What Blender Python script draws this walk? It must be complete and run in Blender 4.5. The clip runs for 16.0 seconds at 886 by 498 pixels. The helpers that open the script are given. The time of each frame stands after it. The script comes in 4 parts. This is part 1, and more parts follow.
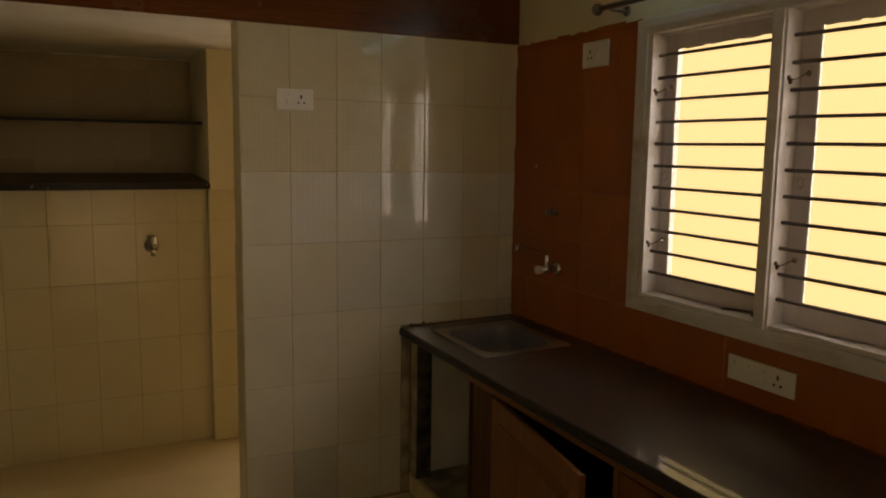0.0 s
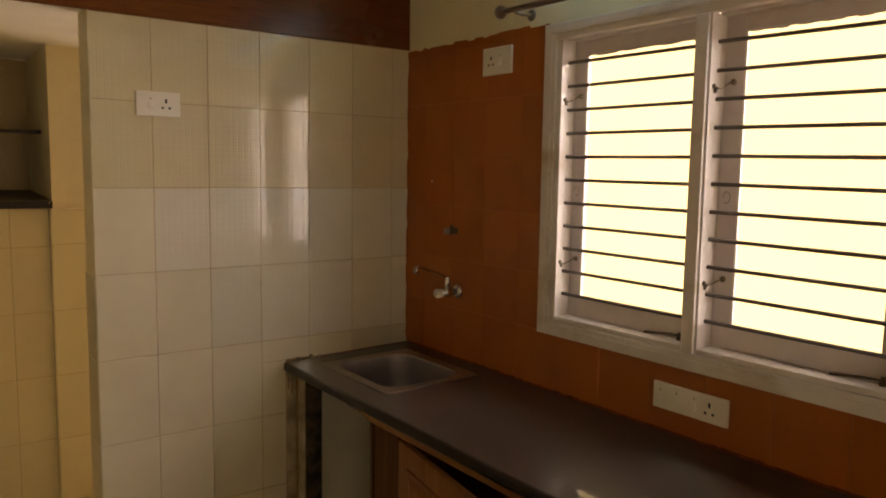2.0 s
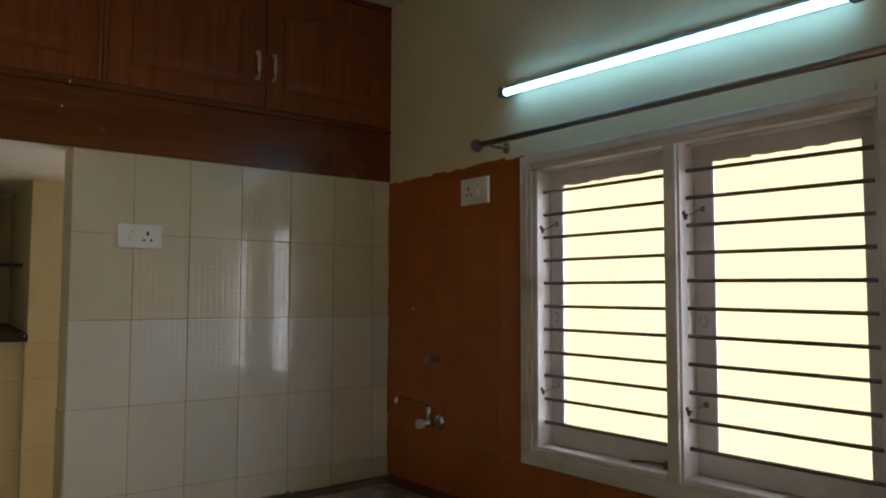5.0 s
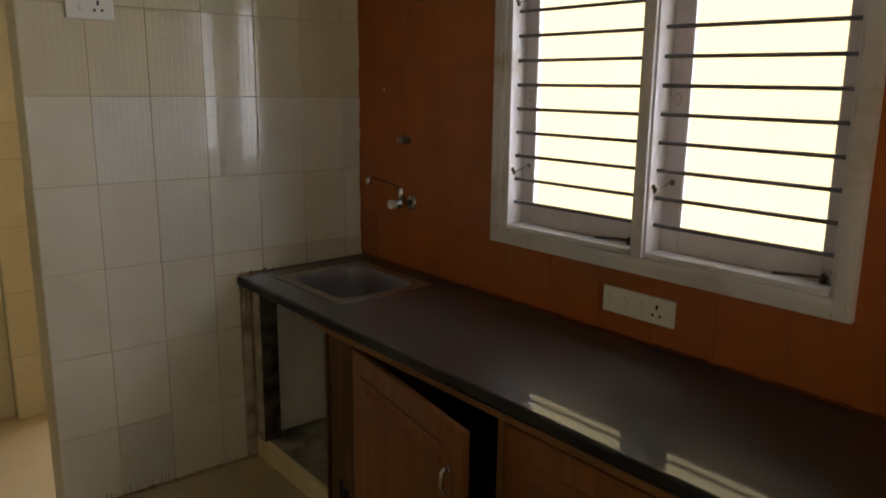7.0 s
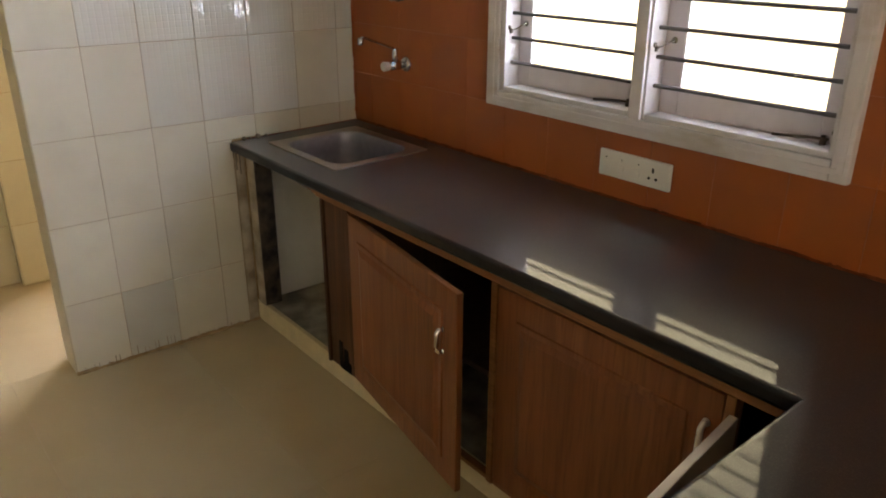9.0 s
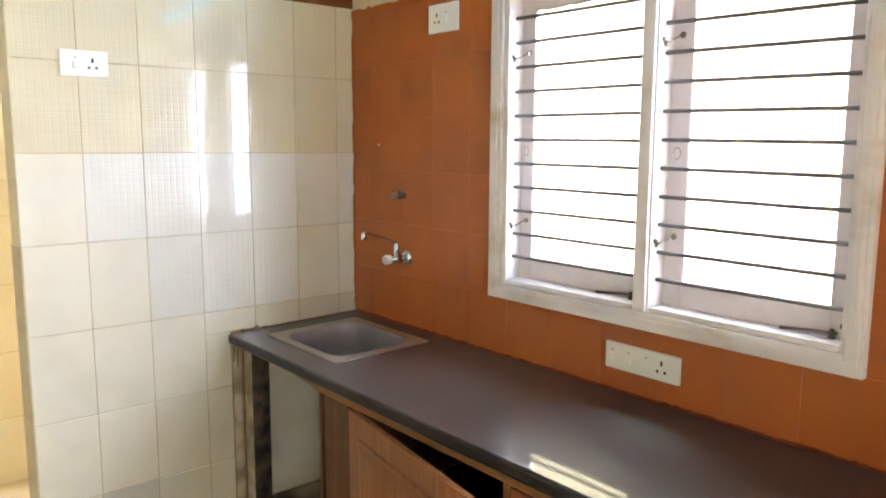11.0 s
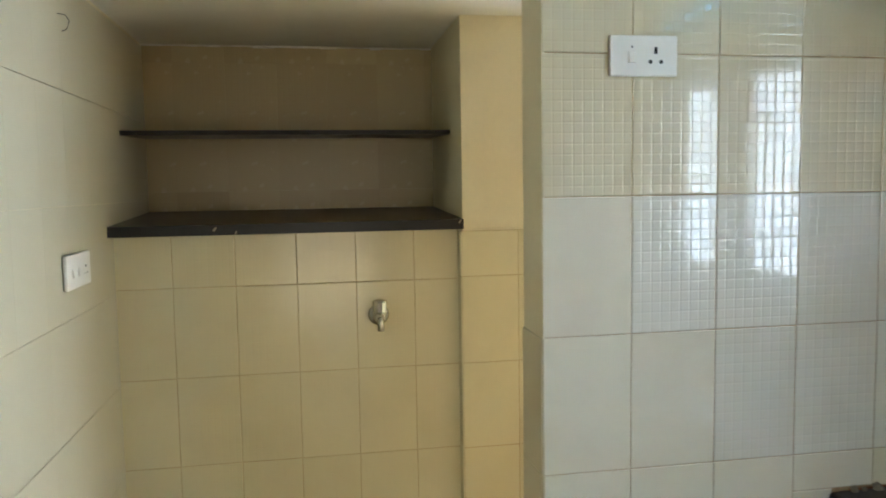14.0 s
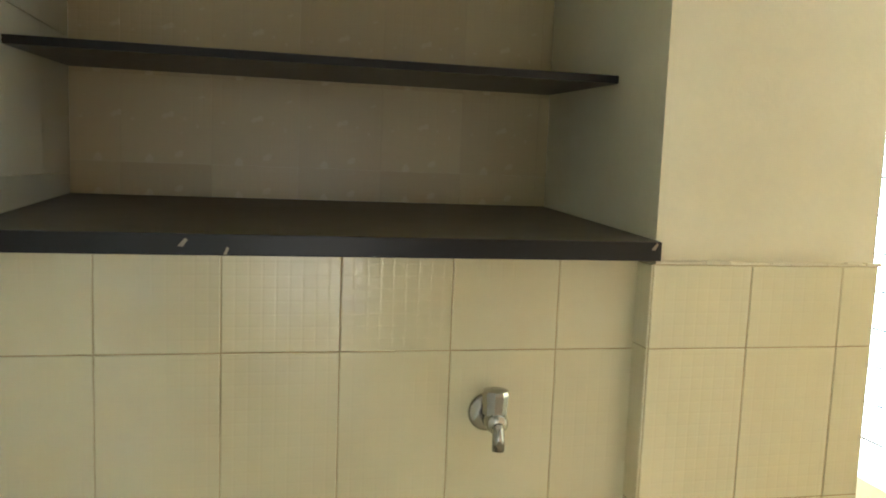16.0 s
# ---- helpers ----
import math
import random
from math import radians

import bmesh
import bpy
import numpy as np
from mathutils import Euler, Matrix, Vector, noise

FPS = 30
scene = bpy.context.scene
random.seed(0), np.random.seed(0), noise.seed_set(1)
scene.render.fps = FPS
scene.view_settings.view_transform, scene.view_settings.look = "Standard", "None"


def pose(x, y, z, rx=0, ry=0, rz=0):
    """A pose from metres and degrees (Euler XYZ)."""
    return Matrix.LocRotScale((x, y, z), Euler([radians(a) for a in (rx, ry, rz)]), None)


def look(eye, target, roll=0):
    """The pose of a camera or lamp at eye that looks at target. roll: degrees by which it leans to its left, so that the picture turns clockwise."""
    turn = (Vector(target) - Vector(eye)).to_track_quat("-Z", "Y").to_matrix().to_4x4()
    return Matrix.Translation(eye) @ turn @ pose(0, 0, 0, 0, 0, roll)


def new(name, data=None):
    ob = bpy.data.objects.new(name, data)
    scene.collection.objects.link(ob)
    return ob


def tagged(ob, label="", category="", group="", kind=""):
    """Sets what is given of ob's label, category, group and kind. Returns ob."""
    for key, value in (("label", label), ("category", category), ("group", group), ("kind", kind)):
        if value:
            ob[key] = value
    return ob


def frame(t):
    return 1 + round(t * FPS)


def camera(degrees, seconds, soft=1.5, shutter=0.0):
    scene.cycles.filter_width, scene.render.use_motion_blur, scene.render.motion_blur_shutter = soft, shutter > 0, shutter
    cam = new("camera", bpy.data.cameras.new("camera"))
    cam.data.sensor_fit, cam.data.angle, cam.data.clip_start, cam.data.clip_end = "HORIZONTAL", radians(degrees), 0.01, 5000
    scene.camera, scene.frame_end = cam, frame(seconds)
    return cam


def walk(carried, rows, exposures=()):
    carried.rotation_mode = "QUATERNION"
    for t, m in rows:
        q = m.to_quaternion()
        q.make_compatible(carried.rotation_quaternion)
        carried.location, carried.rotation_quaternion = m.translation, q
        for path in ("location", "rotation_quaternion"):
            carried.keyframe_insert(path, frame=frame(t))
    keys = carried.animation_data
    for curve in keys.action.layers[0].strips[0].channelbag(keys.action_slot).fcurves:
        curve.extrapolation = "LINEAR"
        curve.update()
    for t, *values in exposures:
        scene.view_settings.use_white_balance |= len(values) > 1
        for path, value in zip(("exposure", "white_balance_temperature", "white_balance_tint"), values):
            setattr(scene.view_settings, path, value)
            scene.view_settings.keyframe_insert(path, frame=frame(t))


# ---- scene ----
cam = camera(61.0, 16.0, soft=1.9, shutter=0.15)
PATH = [
    (0, (0.575, 0.297, 1.593), (1.442, 2.081, 1.335), 0.8),
    (0.5, (0.616, 0.461, 1.582), (1.537, 2.218, 1.325), 1.2),
    (1, (0.625, 0.579, 1.573), (1.732, 2.226, 1.327), 1.3),
    (1.5, (0.621, 0.611, 1.568), (1.765, 2.233, 1.324), 1.0),
    (2, (0.611, 0.613, 1.58), (1.79, 2.215, 1.37), 0.9),
    (2.5, (0.618, 0.604, 1.595), (1.806, 2.213, 1.575), 0.8),
    (3, (0.601, 0.6, 1.603), (1.801, 2.196, 1.721), 0.6),
    (3.2, (0.618, 0.594, 1.599), (1.806, 2.194, 1.765), 0.5),
    (4.2, (0.623, 0.595, 1.601), (1.816, 2.179, 1.864), 0.3),
    (5.3, (0.634, 0.602, 1.57), (1.849, 2.19, 1.617), 0.2),
    (5.5, (0.635, 0.602, 1.563), (1.853, 2.189, 1.558), 0.3),
    (6, (0.637, 0.606, 1.553), (1.867, 2.175, 1.39), 0.3),
    (6.5, (0.648, 0.608, 1.547), (1.882, 2.155, 1.258), 0.5),
    (7, (0.661, 0.605, 1.537), (1.895, 2.123, 1.12), 0.6),
    (7.5, (0.675, 0.6, 1.531), (1.894, 2.094, 0.998), 0.4),
    (8, (0.678, 0.595, 1.525), (1.872, 2.063, 0.88), 0.2),
    (8.2, (0.691, 0.592, 1.523), (1.869, 2.055, 0.839), 0.2),
    (9.2, (0.678, 0.61, 1.526), (1.844, 2.038, 0.775), 0.25),
    (10.3, (0.668, 0.635, 1.535), (1.904, 2.11, 0.991), 0.4),
    (10.5, (0.67, 0.64, 1.531), (1.919, 2.132, 1.067), 0.4),
    (11, (0.658, 0.658, 1.541), (1.934, 2.173, 1.261), 0.3),
    (11.5, (0.665, 0.696, 1.535), (1.944, 2.22, 1.333), 0.2),
    (12, (0.723, 0.813, 1.523), (1.904, 2.412, 1.306), 0.4),
    (12.5, (0.784, 1.005, 1.546), (1.734, 2.75, 1.317), 0.1),
    (13, (0.786, 1.217, 1.548), (1.433, 3.099, 1.34), -0.34),
    (13.5, (0.706, 1.505, 1.54), (1.19, 3.437, 1.357), -0.86),
    (14, (0.686, 1.844, 1.525), (1.028, 3.808, 1.36), -0.92),
    (14.5, (0.674, 2.167, 1.538), (0.844, 4.153, 1.363), -0.58),
    (15, (0.603, 2.502, 1.537), (0.62, 4.492, 1.338), 0.3),
    (15.5, (0.533, 2.791, 1.528), (0.712, 4.774, 1.337), 0.94),
    (16, (0.533, 3.112, 1.53), (0.949, 5.058, 1.319), 2.2),
]
# seconds, stops, kelvin, tint
EXPOSURES = [(0, -1.23, 10800, 25), (0.5, -0.55, 11000, 29), (1.0, -0.18, 11200, 31), (2.0, -0.21, 10600, 30), (3.0, -0.6, 9800, 28), (5.5, -0.73, 6500, 17), (7.0, -0.49, 7000, 20), (8.0, -0.11, 6800, 23), (10.3, 1.69, 6150, 21), (11.0, 1.92, 6000, 19), (11.5, 1.58, 5900, 17), (12.0, 1.07, 5750, 12), (12.5, 0.73, 5700, 9), (13.0, 0.77, 5700, 6), (13.5, 0.88, 5750, 7), (14.0, 0.77, 5800, 8), (14.5, 0.79, 5750, 11), (16.0, 1.23, 5250, 8)]
walk(cam, [(t, look(eye, target, roll)) for t, eye, target, roll in PATH], EXPOSURES)

# ---- world and large lights ----
world = bpy.data.worlds.new("sky")
world.use_nodes = True
scene.world = world
wn = world.node_tree.nodes
sky = wn.new("ShaderNodeTexSky")
sky.sky_type = "NISHITA"
sky.sun_disc = False
sky.sun_elevation = radians(58)
sky.sun_rotation = radians(250)
wn["Background"].inputs["Strength"].default_value = 0.15
world.node_tree.links.new(sky.outputs["Color"], wn["Background"].inputs["Color"])

sun = new("sun", bpy.data.lights.new("sun", "SUN"))
sun.data.energy, sun.data.angle, sun.data.color = 3.0, radians(0.5), (1.0, 0.95, 0.86)
sun.matrix_basis = look((0, 0, 20), (12, 2, 0))

# warm fill lamp added in the unseen doorway behind the walker, for bounced light
door_light = new("doorway_fill", bpy.data.lights.new("doorway_fill", "AREA"))
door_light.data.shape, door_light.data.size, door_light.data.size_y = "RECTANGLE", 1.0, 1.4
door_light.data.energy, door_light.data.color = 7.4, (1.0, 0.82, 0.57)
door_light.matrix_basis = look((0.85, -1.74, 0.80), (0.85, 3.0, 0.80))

# ---- materials ----
def node_material(name, rough=0.5, metal=0.0, spec=0.5):
    m = bpy.data.materials.new(name)
    m.use_nodes = True
    b = m.node_tree.nodes["Principled BSDF"]
    b.inputs["Roughness"].default_value = rough
    b.inputs["Metallic"].default_value = metal
    b.inputs["Specular IOR Level"].default_value = spec
    return m, m.node_tree.nodes, m.node_tree.links, b


def noise_fac(n, l, scale, detail=4.0, stretch=(1, 1, 1), lo=0.35, hi=0.65, coords="Object", seeded=False):
    tc = n.new("ShaderNodeTexCoord")
    mp = n.new("ShaderNodeMapping")
    if seeded:
        l.new(maths(n, l, "MULTIPLY", n.new("ShaderNodeObjectInfo").outputs["Random"], 61.0), mp.inputs["Location"])
    mp.inputs["Scale"].default_value = stretch
    tx = n.new("ShaderNodeTexNoise")
    tx.inputs["Scale"].default_value = scale
    tx.inputs["Detail"].default_value = detail
    rm = n.new("ShaderNodeMapRange")
    rm.inputs["From Min"].default_value, rm.inputs["From Max"].default_value = lo, hi
    l.new(tc.outputs[coords], mp.inputs["Vector"])
    l.new(mp.outputs["Vector"], tx.inputs["Vector"])
    l.new(tx.outputs["Fac"], rm.inputs["Value"])
    return rm.outputs["Result"]


def mix_colour(n, l, fac, a, b):
    mx = n.new("ShaderNodeMix")
    mx.data_type = "RGBA"
    for sock, v in ((mx.inputs[6], a), (mx.inputs[7], b)):
        if isinstance(v, tuple):
            sock.default_value = (*v, 1)
        else:
            l.new(v, sock)
    if isinstance(fac, float):
        mx.inputs[0].default_value = fac
    else:
        l.new(fac, mx.inputs[0])
    return mx.outputs[2]


def maths(n, l, op, a, b=None):
    q = n.new("ShaderNodeMath")
    q.operation = op
    for i, v in enumerate((a, b)):
        if v is None:
            continue
        if isinstance(v, (int, float)):
            q.inputs[i].default_value = v
        else:
            l.new(v, q.inputs[i])
    return q.outputs[0]


def bump(n, l, b, height, strength=0.3, distance=0.002):
    bp = n.new("ShaderNodeBump")
    bp.inputs["Strength"].default_value = strength
    bp.inputs["Distance"].default_value = distance
    l.new(height, bp.inputs["Height"])
    l.new(bp.outputs["Normal"], b.inputs["Normal"])
    return bp


def vary_rough(n, l, b, fac, lo, hi):
    r = n.new("ShaderNodeMapRange")
    r.inputs["To Min"].default_value, r.inputs["To Max"].default_value = lo, hi
    l.new(fac, r.inputs["Value"])
    l.new(r.outputs["Result"], b.inputs["Roughness"])


def plaster(name, col, col2, rough=0.75, scale=3.0, relief=0.25):
    m, n, l, b = node_material(name, rough, 0, 0.3)
    f = noise_fac(n, l, scale, 6)
    g = noise_fac(n, l, 60, 3)
    c = mix_colour(n, l, f, col, col2)
    c = mix_colour(n, l, maths(n, l, "MULTIPLY", g, 0.12), c, tuple(v * 0.8 for v in col))
    l.new(c, b.inputs["Base Color"])
    bump(n, l, b, maths(n, l, "ADD", g, maths(n, l, "MULTIPLY", f, 2.0)), relief, 0.001)
    return m


def glazed_tile(name, col, col2, stain, ribbed, rough=0.05, grid=(0.0225, 0.0222), depth=0.25, dirt=0.35, sway=0.8):
    """Glazed wall tile: u across, v up; faint moulded squares, grime that differs from tile to tile."""
    m, n, l, b = node_material(name, rough, 0, 0.5)
    rnd = n.new("ShaderNodeObjectInfo").outputs["Random"]
    c = mix_colour(n, l, rnd, col, col2)
    f = noise_fac(n, l, 5, 3, lo=0.45, hi=0.85, seeded=True)
    c = mix_colour(n, l, maths(n, l, "MULTIPLY", f, dirt), c, stain)
    l.new(c, b.inputs["Base Color"])
    tc = n.new("ShaderNodeTexCoord")
    sp = n.new("ShaderNodeSeparateXYZ")
    l.new(tc.outputs["Object"], sp.inputs[0])
    def rib(axis, period, shoulder):
        w = maths(n, l, "PINGPONG", sp.outputs[axis], period / 2)
        s = n.new("ShaderNodeMapRange")
        s.interpolation_type = "SMOOTHSTEP"
        s.inputs["From Max"].default_value = period * shoulder
        l.new(w, s.inputs["Value"])
        return s.outputs["Result"]
    wave = noise_fac(n, l, 6, 1, lo=0.0, hi=1.0, seeded=True)
    if ribbed is None:
        return m
    if ribbed:
        h = maths(n, l, "ADD", maths(n, l, "MULTIPLY", rib("X", grid[0], 0.16), 1.25), rib("Z", grid[1], 0.15))
        h = maths(n, l, "ADD", h, maths(n, l, "MULTIPLY", wave, sway))
    else:
        h = maths(n, l, "MULTIPLY", wave, sway)
    bump(n, l, b, h, depth, 0.0012)
    vary_rough(n, l, b, noise_fac(n, l, 25, 4, lo=0.15, hi=0.85), rough * 0.94, rough * 1.1)
    return m


def wood(name, dark, light, rough=0.35, axis="Z", scale=1.0):
    m, n, l, b = node_material(name, rough, 0, 0.3)
    st = {"Z": (14, 14, 0.9), "X": (0.9, 14, 14), "Y": (14, 0.9, 14)}[axis]
    f = noise_fac(n, l, 2.2 * scale, 8, st, 0.3, 0.7)
    g = noise_fac(n, l, 9 * scale, 6, st, 0.45, 0.7)
    big = noise_fac(n, l, 3, 3, lo=0.3, hi=0.75)
    c = mix_colour(n, l, f, dark, light)
    c = mix_colour(n, l, maths(n, l, "MULTIPLY", g, 0.5), c, tuple(v * 0.55 for v in dark))
    c = mix_colour(n, l, maths(n, l, "MULTIPLY", big, 0.25), c, tuple(v * 0.7 for v in light))
    l.new(c, b.inputs["Base Color"])
    bump(n, l, b, g, 0.15, 0.0006)
    vary_rough(n, l, b, big, rough * 0.8, rough * 1.4)
    return m


def metal(name, col, rough, spots=0.1):
    m, n, l, b = node_material(name, rough, 1.0)
    f = noise_fac(n, l, 40, 3, lo=0.1, hi=0.9)
    l.new(mix_colour(n, l, maths(n, l, "MULTIPLY", f, spots), col, tuple(v * 0.35 for v in col)), b.inputs["Base Color"])
    vary_rough(n, l, b, f, rough * 0.85, rough * 1.2)
    return m


def plain(name, col, rough=0.4, spec=0.5, var=0.15):
    m, n, l, b = node_material(name, rough, 0, spec)
    f = noise_fac(n, l, 18, 5)
    l.new(mix_colour(n, l, maths(n, l, "MULTIPLY", f, var), col, tuple(v * 0.7 for v in col)), b.inputs["Base Color"])
    return m


def glowing(name, col, strength):
    m = bpy.data.materials.new(name)
    m.use_nodes = True
    n = m.node_tree.nodes
    n.remove(n["Principled BSDF"])
    e = n.new("ShaderNodeEmission")
    e.inputs["Color"].default_value = (*col, 1)
    e.inputs["Strength"].default_value = strength
    m.node_tree.links.new(e.outputs[0], n["Material Output"].inputs["Surface"])
    return m


M_CREAM = plaster("cream_plaster", (0.72, 0.65, 0.46), (0.66, 0.59, 0.41))
M_WHITEWASH = plaster("whitewash", (0.66, 0.63, 0.55), (0.58, 0.55, 0.47))
M_SOFFIT = plaster("soffit_whitewash", (0.72, 0.69, 0.60), (0.64, 0.60, 0.52))
M_BAYWALL = plaster("bay_whitewash", (0.84, 0.84, 0.80), (0.72, 0.70, 0.63), 0.8, 4)
M_CEMENT = plaster("grey_cement", (0.33, 0.27, 0.19), (0.16, 0.125, 0.09), 0.85, 8, 0.5)
M_PIER = plaster("stained_pier_render", (0.50, 0.42, 0.31), (0.24, 0.19, 0.13), 0.85, 11, 0.5)
M_PIER_SIDE = plaster("dark_pier_render", (0.018, 0.015, 0.015), (0.12, 0.09, 0.065), 0.85, 14, 0.5)
M_DIRTFLOOR = plaster("dirty_cement", (0.40, 0.36, 0.27), (0.16, 0.14, 0.11), 0.85, 9, 0.5)
M_ORANGE = plaster("orange_paint_wall", (0.42, 0.115, 0.022), (0.36, 0.095, 0.018), 0.45, 3, 0.3)
M_GROUT = plaster("grout", (0.47, 0.33, 0.17), (0.29, 0.19, 0.095), 0.9, 20)
M_GROUT_ORANGE = plaster("painted_grout", (0.38, 0.095, 0.018), (0.33, 0.082, 0.016), 0.8, 20)
M_TILE_W = glazed_tile("white_glazed_tile", (0.76, 0.715, 0.585), (0.70, 0.655, 0.535), (0.52, 0.46, 0.33), False)
M_TILE_WR = glazed_tile("white_ribbed_tile", (0.72, 0.70, 0.62), (0.67, 0.65, 0.57), (0.52, 0.46, 0.33), True)
M_TILE_B = glazed_tile("beige_ribbed_tile", (0.68, 0.612, 0.430), (0.64, 0.574, 0.398), (0.46, 0.38, 0.25), True)
# cream copy of the white tile, with warm shade put into its colour
M_TILE_C = glazed_tile("shaded_cream_tile", (0.68, 0.62, 0.46), (0.62, 0.56, 0.42), (0.45, 0.38, 0.25), False)
M_TILE_G = glazed_tile("greyed_tile", (0.62, 0.60, 0.51), (0.60, 0.58, 0.50), (0.36, 0.34, 0.26), False)
M_TILE_Y = glazed_tile("yellow_cream_tile", (0.66, 0.595, 0.385), (0.63, 0.565, 0.365), (0.50, 0.42, 0.25), True, 0.12, depth=0.11)
M_TILE_YL = glazed_tile("pale_cream_tile", (0.51, 0.46, 0.325), (0.495, 0.445, 0.31), (0.5, 0.4, 0.22), None, 0.36, dirt=0.12)
M_TILE_O = glazed_tile("orange_painted_tile", (0.40, 0.106, 0.0165), (0.375, 0.098, 0.015), (0.25, 0.050, 0.011), None, 0.36, dirt=0.5)
# darker copy of the cream tile: the niche's shade is put into its colour
M_TILE_N = glazed_tile("shaded_niche_tile", (0.46, 0.375, 0.21), (0.39, 0.312, 0.17), (0.4, 0.32, 0.18), True, 0.26, depth=0.13, dirt=0.2)
M_FLOOR = glazed_tile("cream_floor_tile", (0.54, 0.425, 0.245), (0.52, 0.405, 0.235), (0.44, 0.33, 0.18), None, 0.34, dirt=0.5)
M_KERB = plain("cream_kerb_tile", (0.72, 0.60, 0.35), 0.4, 0.4, 0.4)
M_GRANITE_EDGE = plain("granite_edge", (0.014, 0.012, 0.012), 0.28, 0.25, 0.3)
M_LOFT = wood("red_brown_veneer", (0.178, 0.046, 0.012), (0.268, 0.073, 0.019), 0.33)
M_LOFT_X = wood("red_brown_veneer_flat", (0.135, 0.039, 0.012), (0.195, 0.060, 0.019), 0.22, "X")
M_DOOR = wood("brown_veneer", (0.21, 0.074, 0.025), (0.29, 0.110, 0.038), 0.38)
M_FRAME = wood("tan_lipping", (0.22, 0.095, 0.035), (0.34, 0.155, 0.06), 0.45, "Y")
M_POST = wood("brown_post", (0.075, 0.032, 0.014), (0.15, 0.065, 0.026), 0.5)
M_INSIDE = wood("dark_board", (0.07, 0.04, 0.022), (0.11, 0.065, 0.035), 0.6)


def old_paint(name, col, stain):
    """White gloss paint with brown dirt that has settled in patches."""
    m, n, l, b = node_material(name, 0.36, 0, 0.5)
    f = noise_fac(n, l, 4, 5, (1, 1, 2.2), 0.51, 0.74)
    g = noise_fac(n, l, 45, 4)
    c = mix_colour(n, l, maths(n, l, "MULTIPLY", g, 0.10), col, tuple(v * 0.7 for v in col))
    c = mix_colour(n, l, maths(n, l, "MULTIPLY", f, 0.8), c, stain)
    l.new(c, b.inputs["Base Color"])
    bump(n, l, b, g, 0.1, 0.0006)
    return m


M_WINPAINT = old_paint("white_gloss_paint", (0.70, 0.655, 0.65), (0.42, 0.33, 0.20))
# bead beside the glass, whiter in colour in place of light on its edge
M_GLAZING = plain("edge_lit_bead", (0.80, 0.78, 0.76), 0.4, 0.5, 0.1)
M_SASH = plain("lilac_white_paint", (0.66, 0.60, 0.60), 0.4, 0.5, 0.25)
M_ROD = plain("dark_painted_bar", (0.13, 0.112, 0.110), 0.4, 0.5, 0.3)
M_PLASTIC = plain("white_switch_plastic", (0.80, 0.78, 0.72), 0.3, 0.5, 0.08)
M_HOLE = plain("black_recess", (0.01, 0.01, 0.01), 0.7, 0.2, 0.0)
M_CHROME = metal("chrome", (0.62, 0.63, 0.65), 0.14)
M_STEEL = metal("brushed_steel", (0.38, 0.335, 0.30), 0.40, 0.2)
M_BOWL = metal("dull_steel_bowl", (0.39, 0.37, 0.38), 0.48, 0.25)
M_BRIGHT = metal("satin_chrome", (0.86, 0.84, 0.80), 0.30, 0.1)
# the open corner door's lit sheen is put into a paler board colour
M_LIT_DOOR = plain("lit_door_board", (0.56, 0.45, 0.38), 0.30, 0.5, 0.25)
M_BRASS = metal("tarnished_brass", (0.16, 0.13, 0.10), 0.45, 0.4)
M_ACRYLIC = plain("cloudy_acrylic", (0.72, 0.72, 0.70), 0.15, 0.6, 0.1)
M_CURTAINROD = metal("brown_metal_tube", (0.36, 0.31, 0.285), 0.42, 0.3)
M_TUBE = glowing("lit_fluorescent_tube", (0.28, 0.70, 1.0), 12.5)
M_BATTEN = plain("grey_batten", (0.20, 0.19, 0.18), 0.45, 0.4)
M_SLAB = plain("dusty_stone_shelf", (0.110, 0.092, 0.063), 0.5, 0.5, 0.5)
M_GRIME = plaster("brown_grime", (0.22, 0.055, 0.015), (0.09, 0.028, 0.010), 0.8, 30)
M_DULL = metal("dull_chrome", (0.42, 0.40, 0.36), 0.19, 0.3)
M_GRILLE = plain("grey_painted_grille", (0.24, 0.25, 0.25), 0.5, 0.4, 0.2)


def granite():
    m, n, l, b = node_material("dark_granite", 0.30, 0, 0.11)
    b.inputs["Coat Weight"].default_value = 0.75
    b.inputs["Coat Roughness"].default_value = 0.05
    f = noise_fac(n, l, 420, 2, lo=0.5, hi=0.68)
    g = noise_fac(n, l, 5, 5)
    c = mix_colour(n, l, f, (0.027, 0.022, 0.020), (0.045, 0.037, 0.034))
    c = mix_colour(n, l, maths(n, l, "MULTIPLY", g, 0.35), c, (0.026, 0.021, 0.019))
    l.new(c, b.inputs["Base Color"])
    return m


def glowing_wall():
    """The neighbouring house's yellow wall, close outside the window; it glows in place of sunlight."""
    m = bpy.data.materials.new("glowing_yellow_wall")
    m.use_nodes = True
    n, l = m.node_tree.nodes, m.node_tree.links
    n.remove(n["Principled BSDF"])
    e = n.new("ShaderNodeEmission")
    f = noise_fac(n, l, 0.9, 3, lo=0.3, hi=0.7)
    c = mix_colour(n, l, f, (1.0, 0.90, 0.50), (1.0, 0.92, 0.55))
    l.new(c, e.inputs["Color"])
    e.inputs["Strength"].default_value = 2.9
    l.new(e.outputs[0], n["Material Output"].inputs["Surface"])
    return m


# glowing boards added outside as sky, their strengths set to light the rooms
M_SKY_GLOW = glowing("sky_glow_board", (0.80, 0.92, 1.0), 15.5)
M_SKY_GLOW_FAR = glowing("dim_sky_glow_board", (0.86, 0.94, 1.0), 12.0)
M_GRANITE = granite()
M_OUTSIDE = glowing_wall()
M_GLASS, gn, gl, gb = node_material("window_glass", 0.02, 0, 0.5)
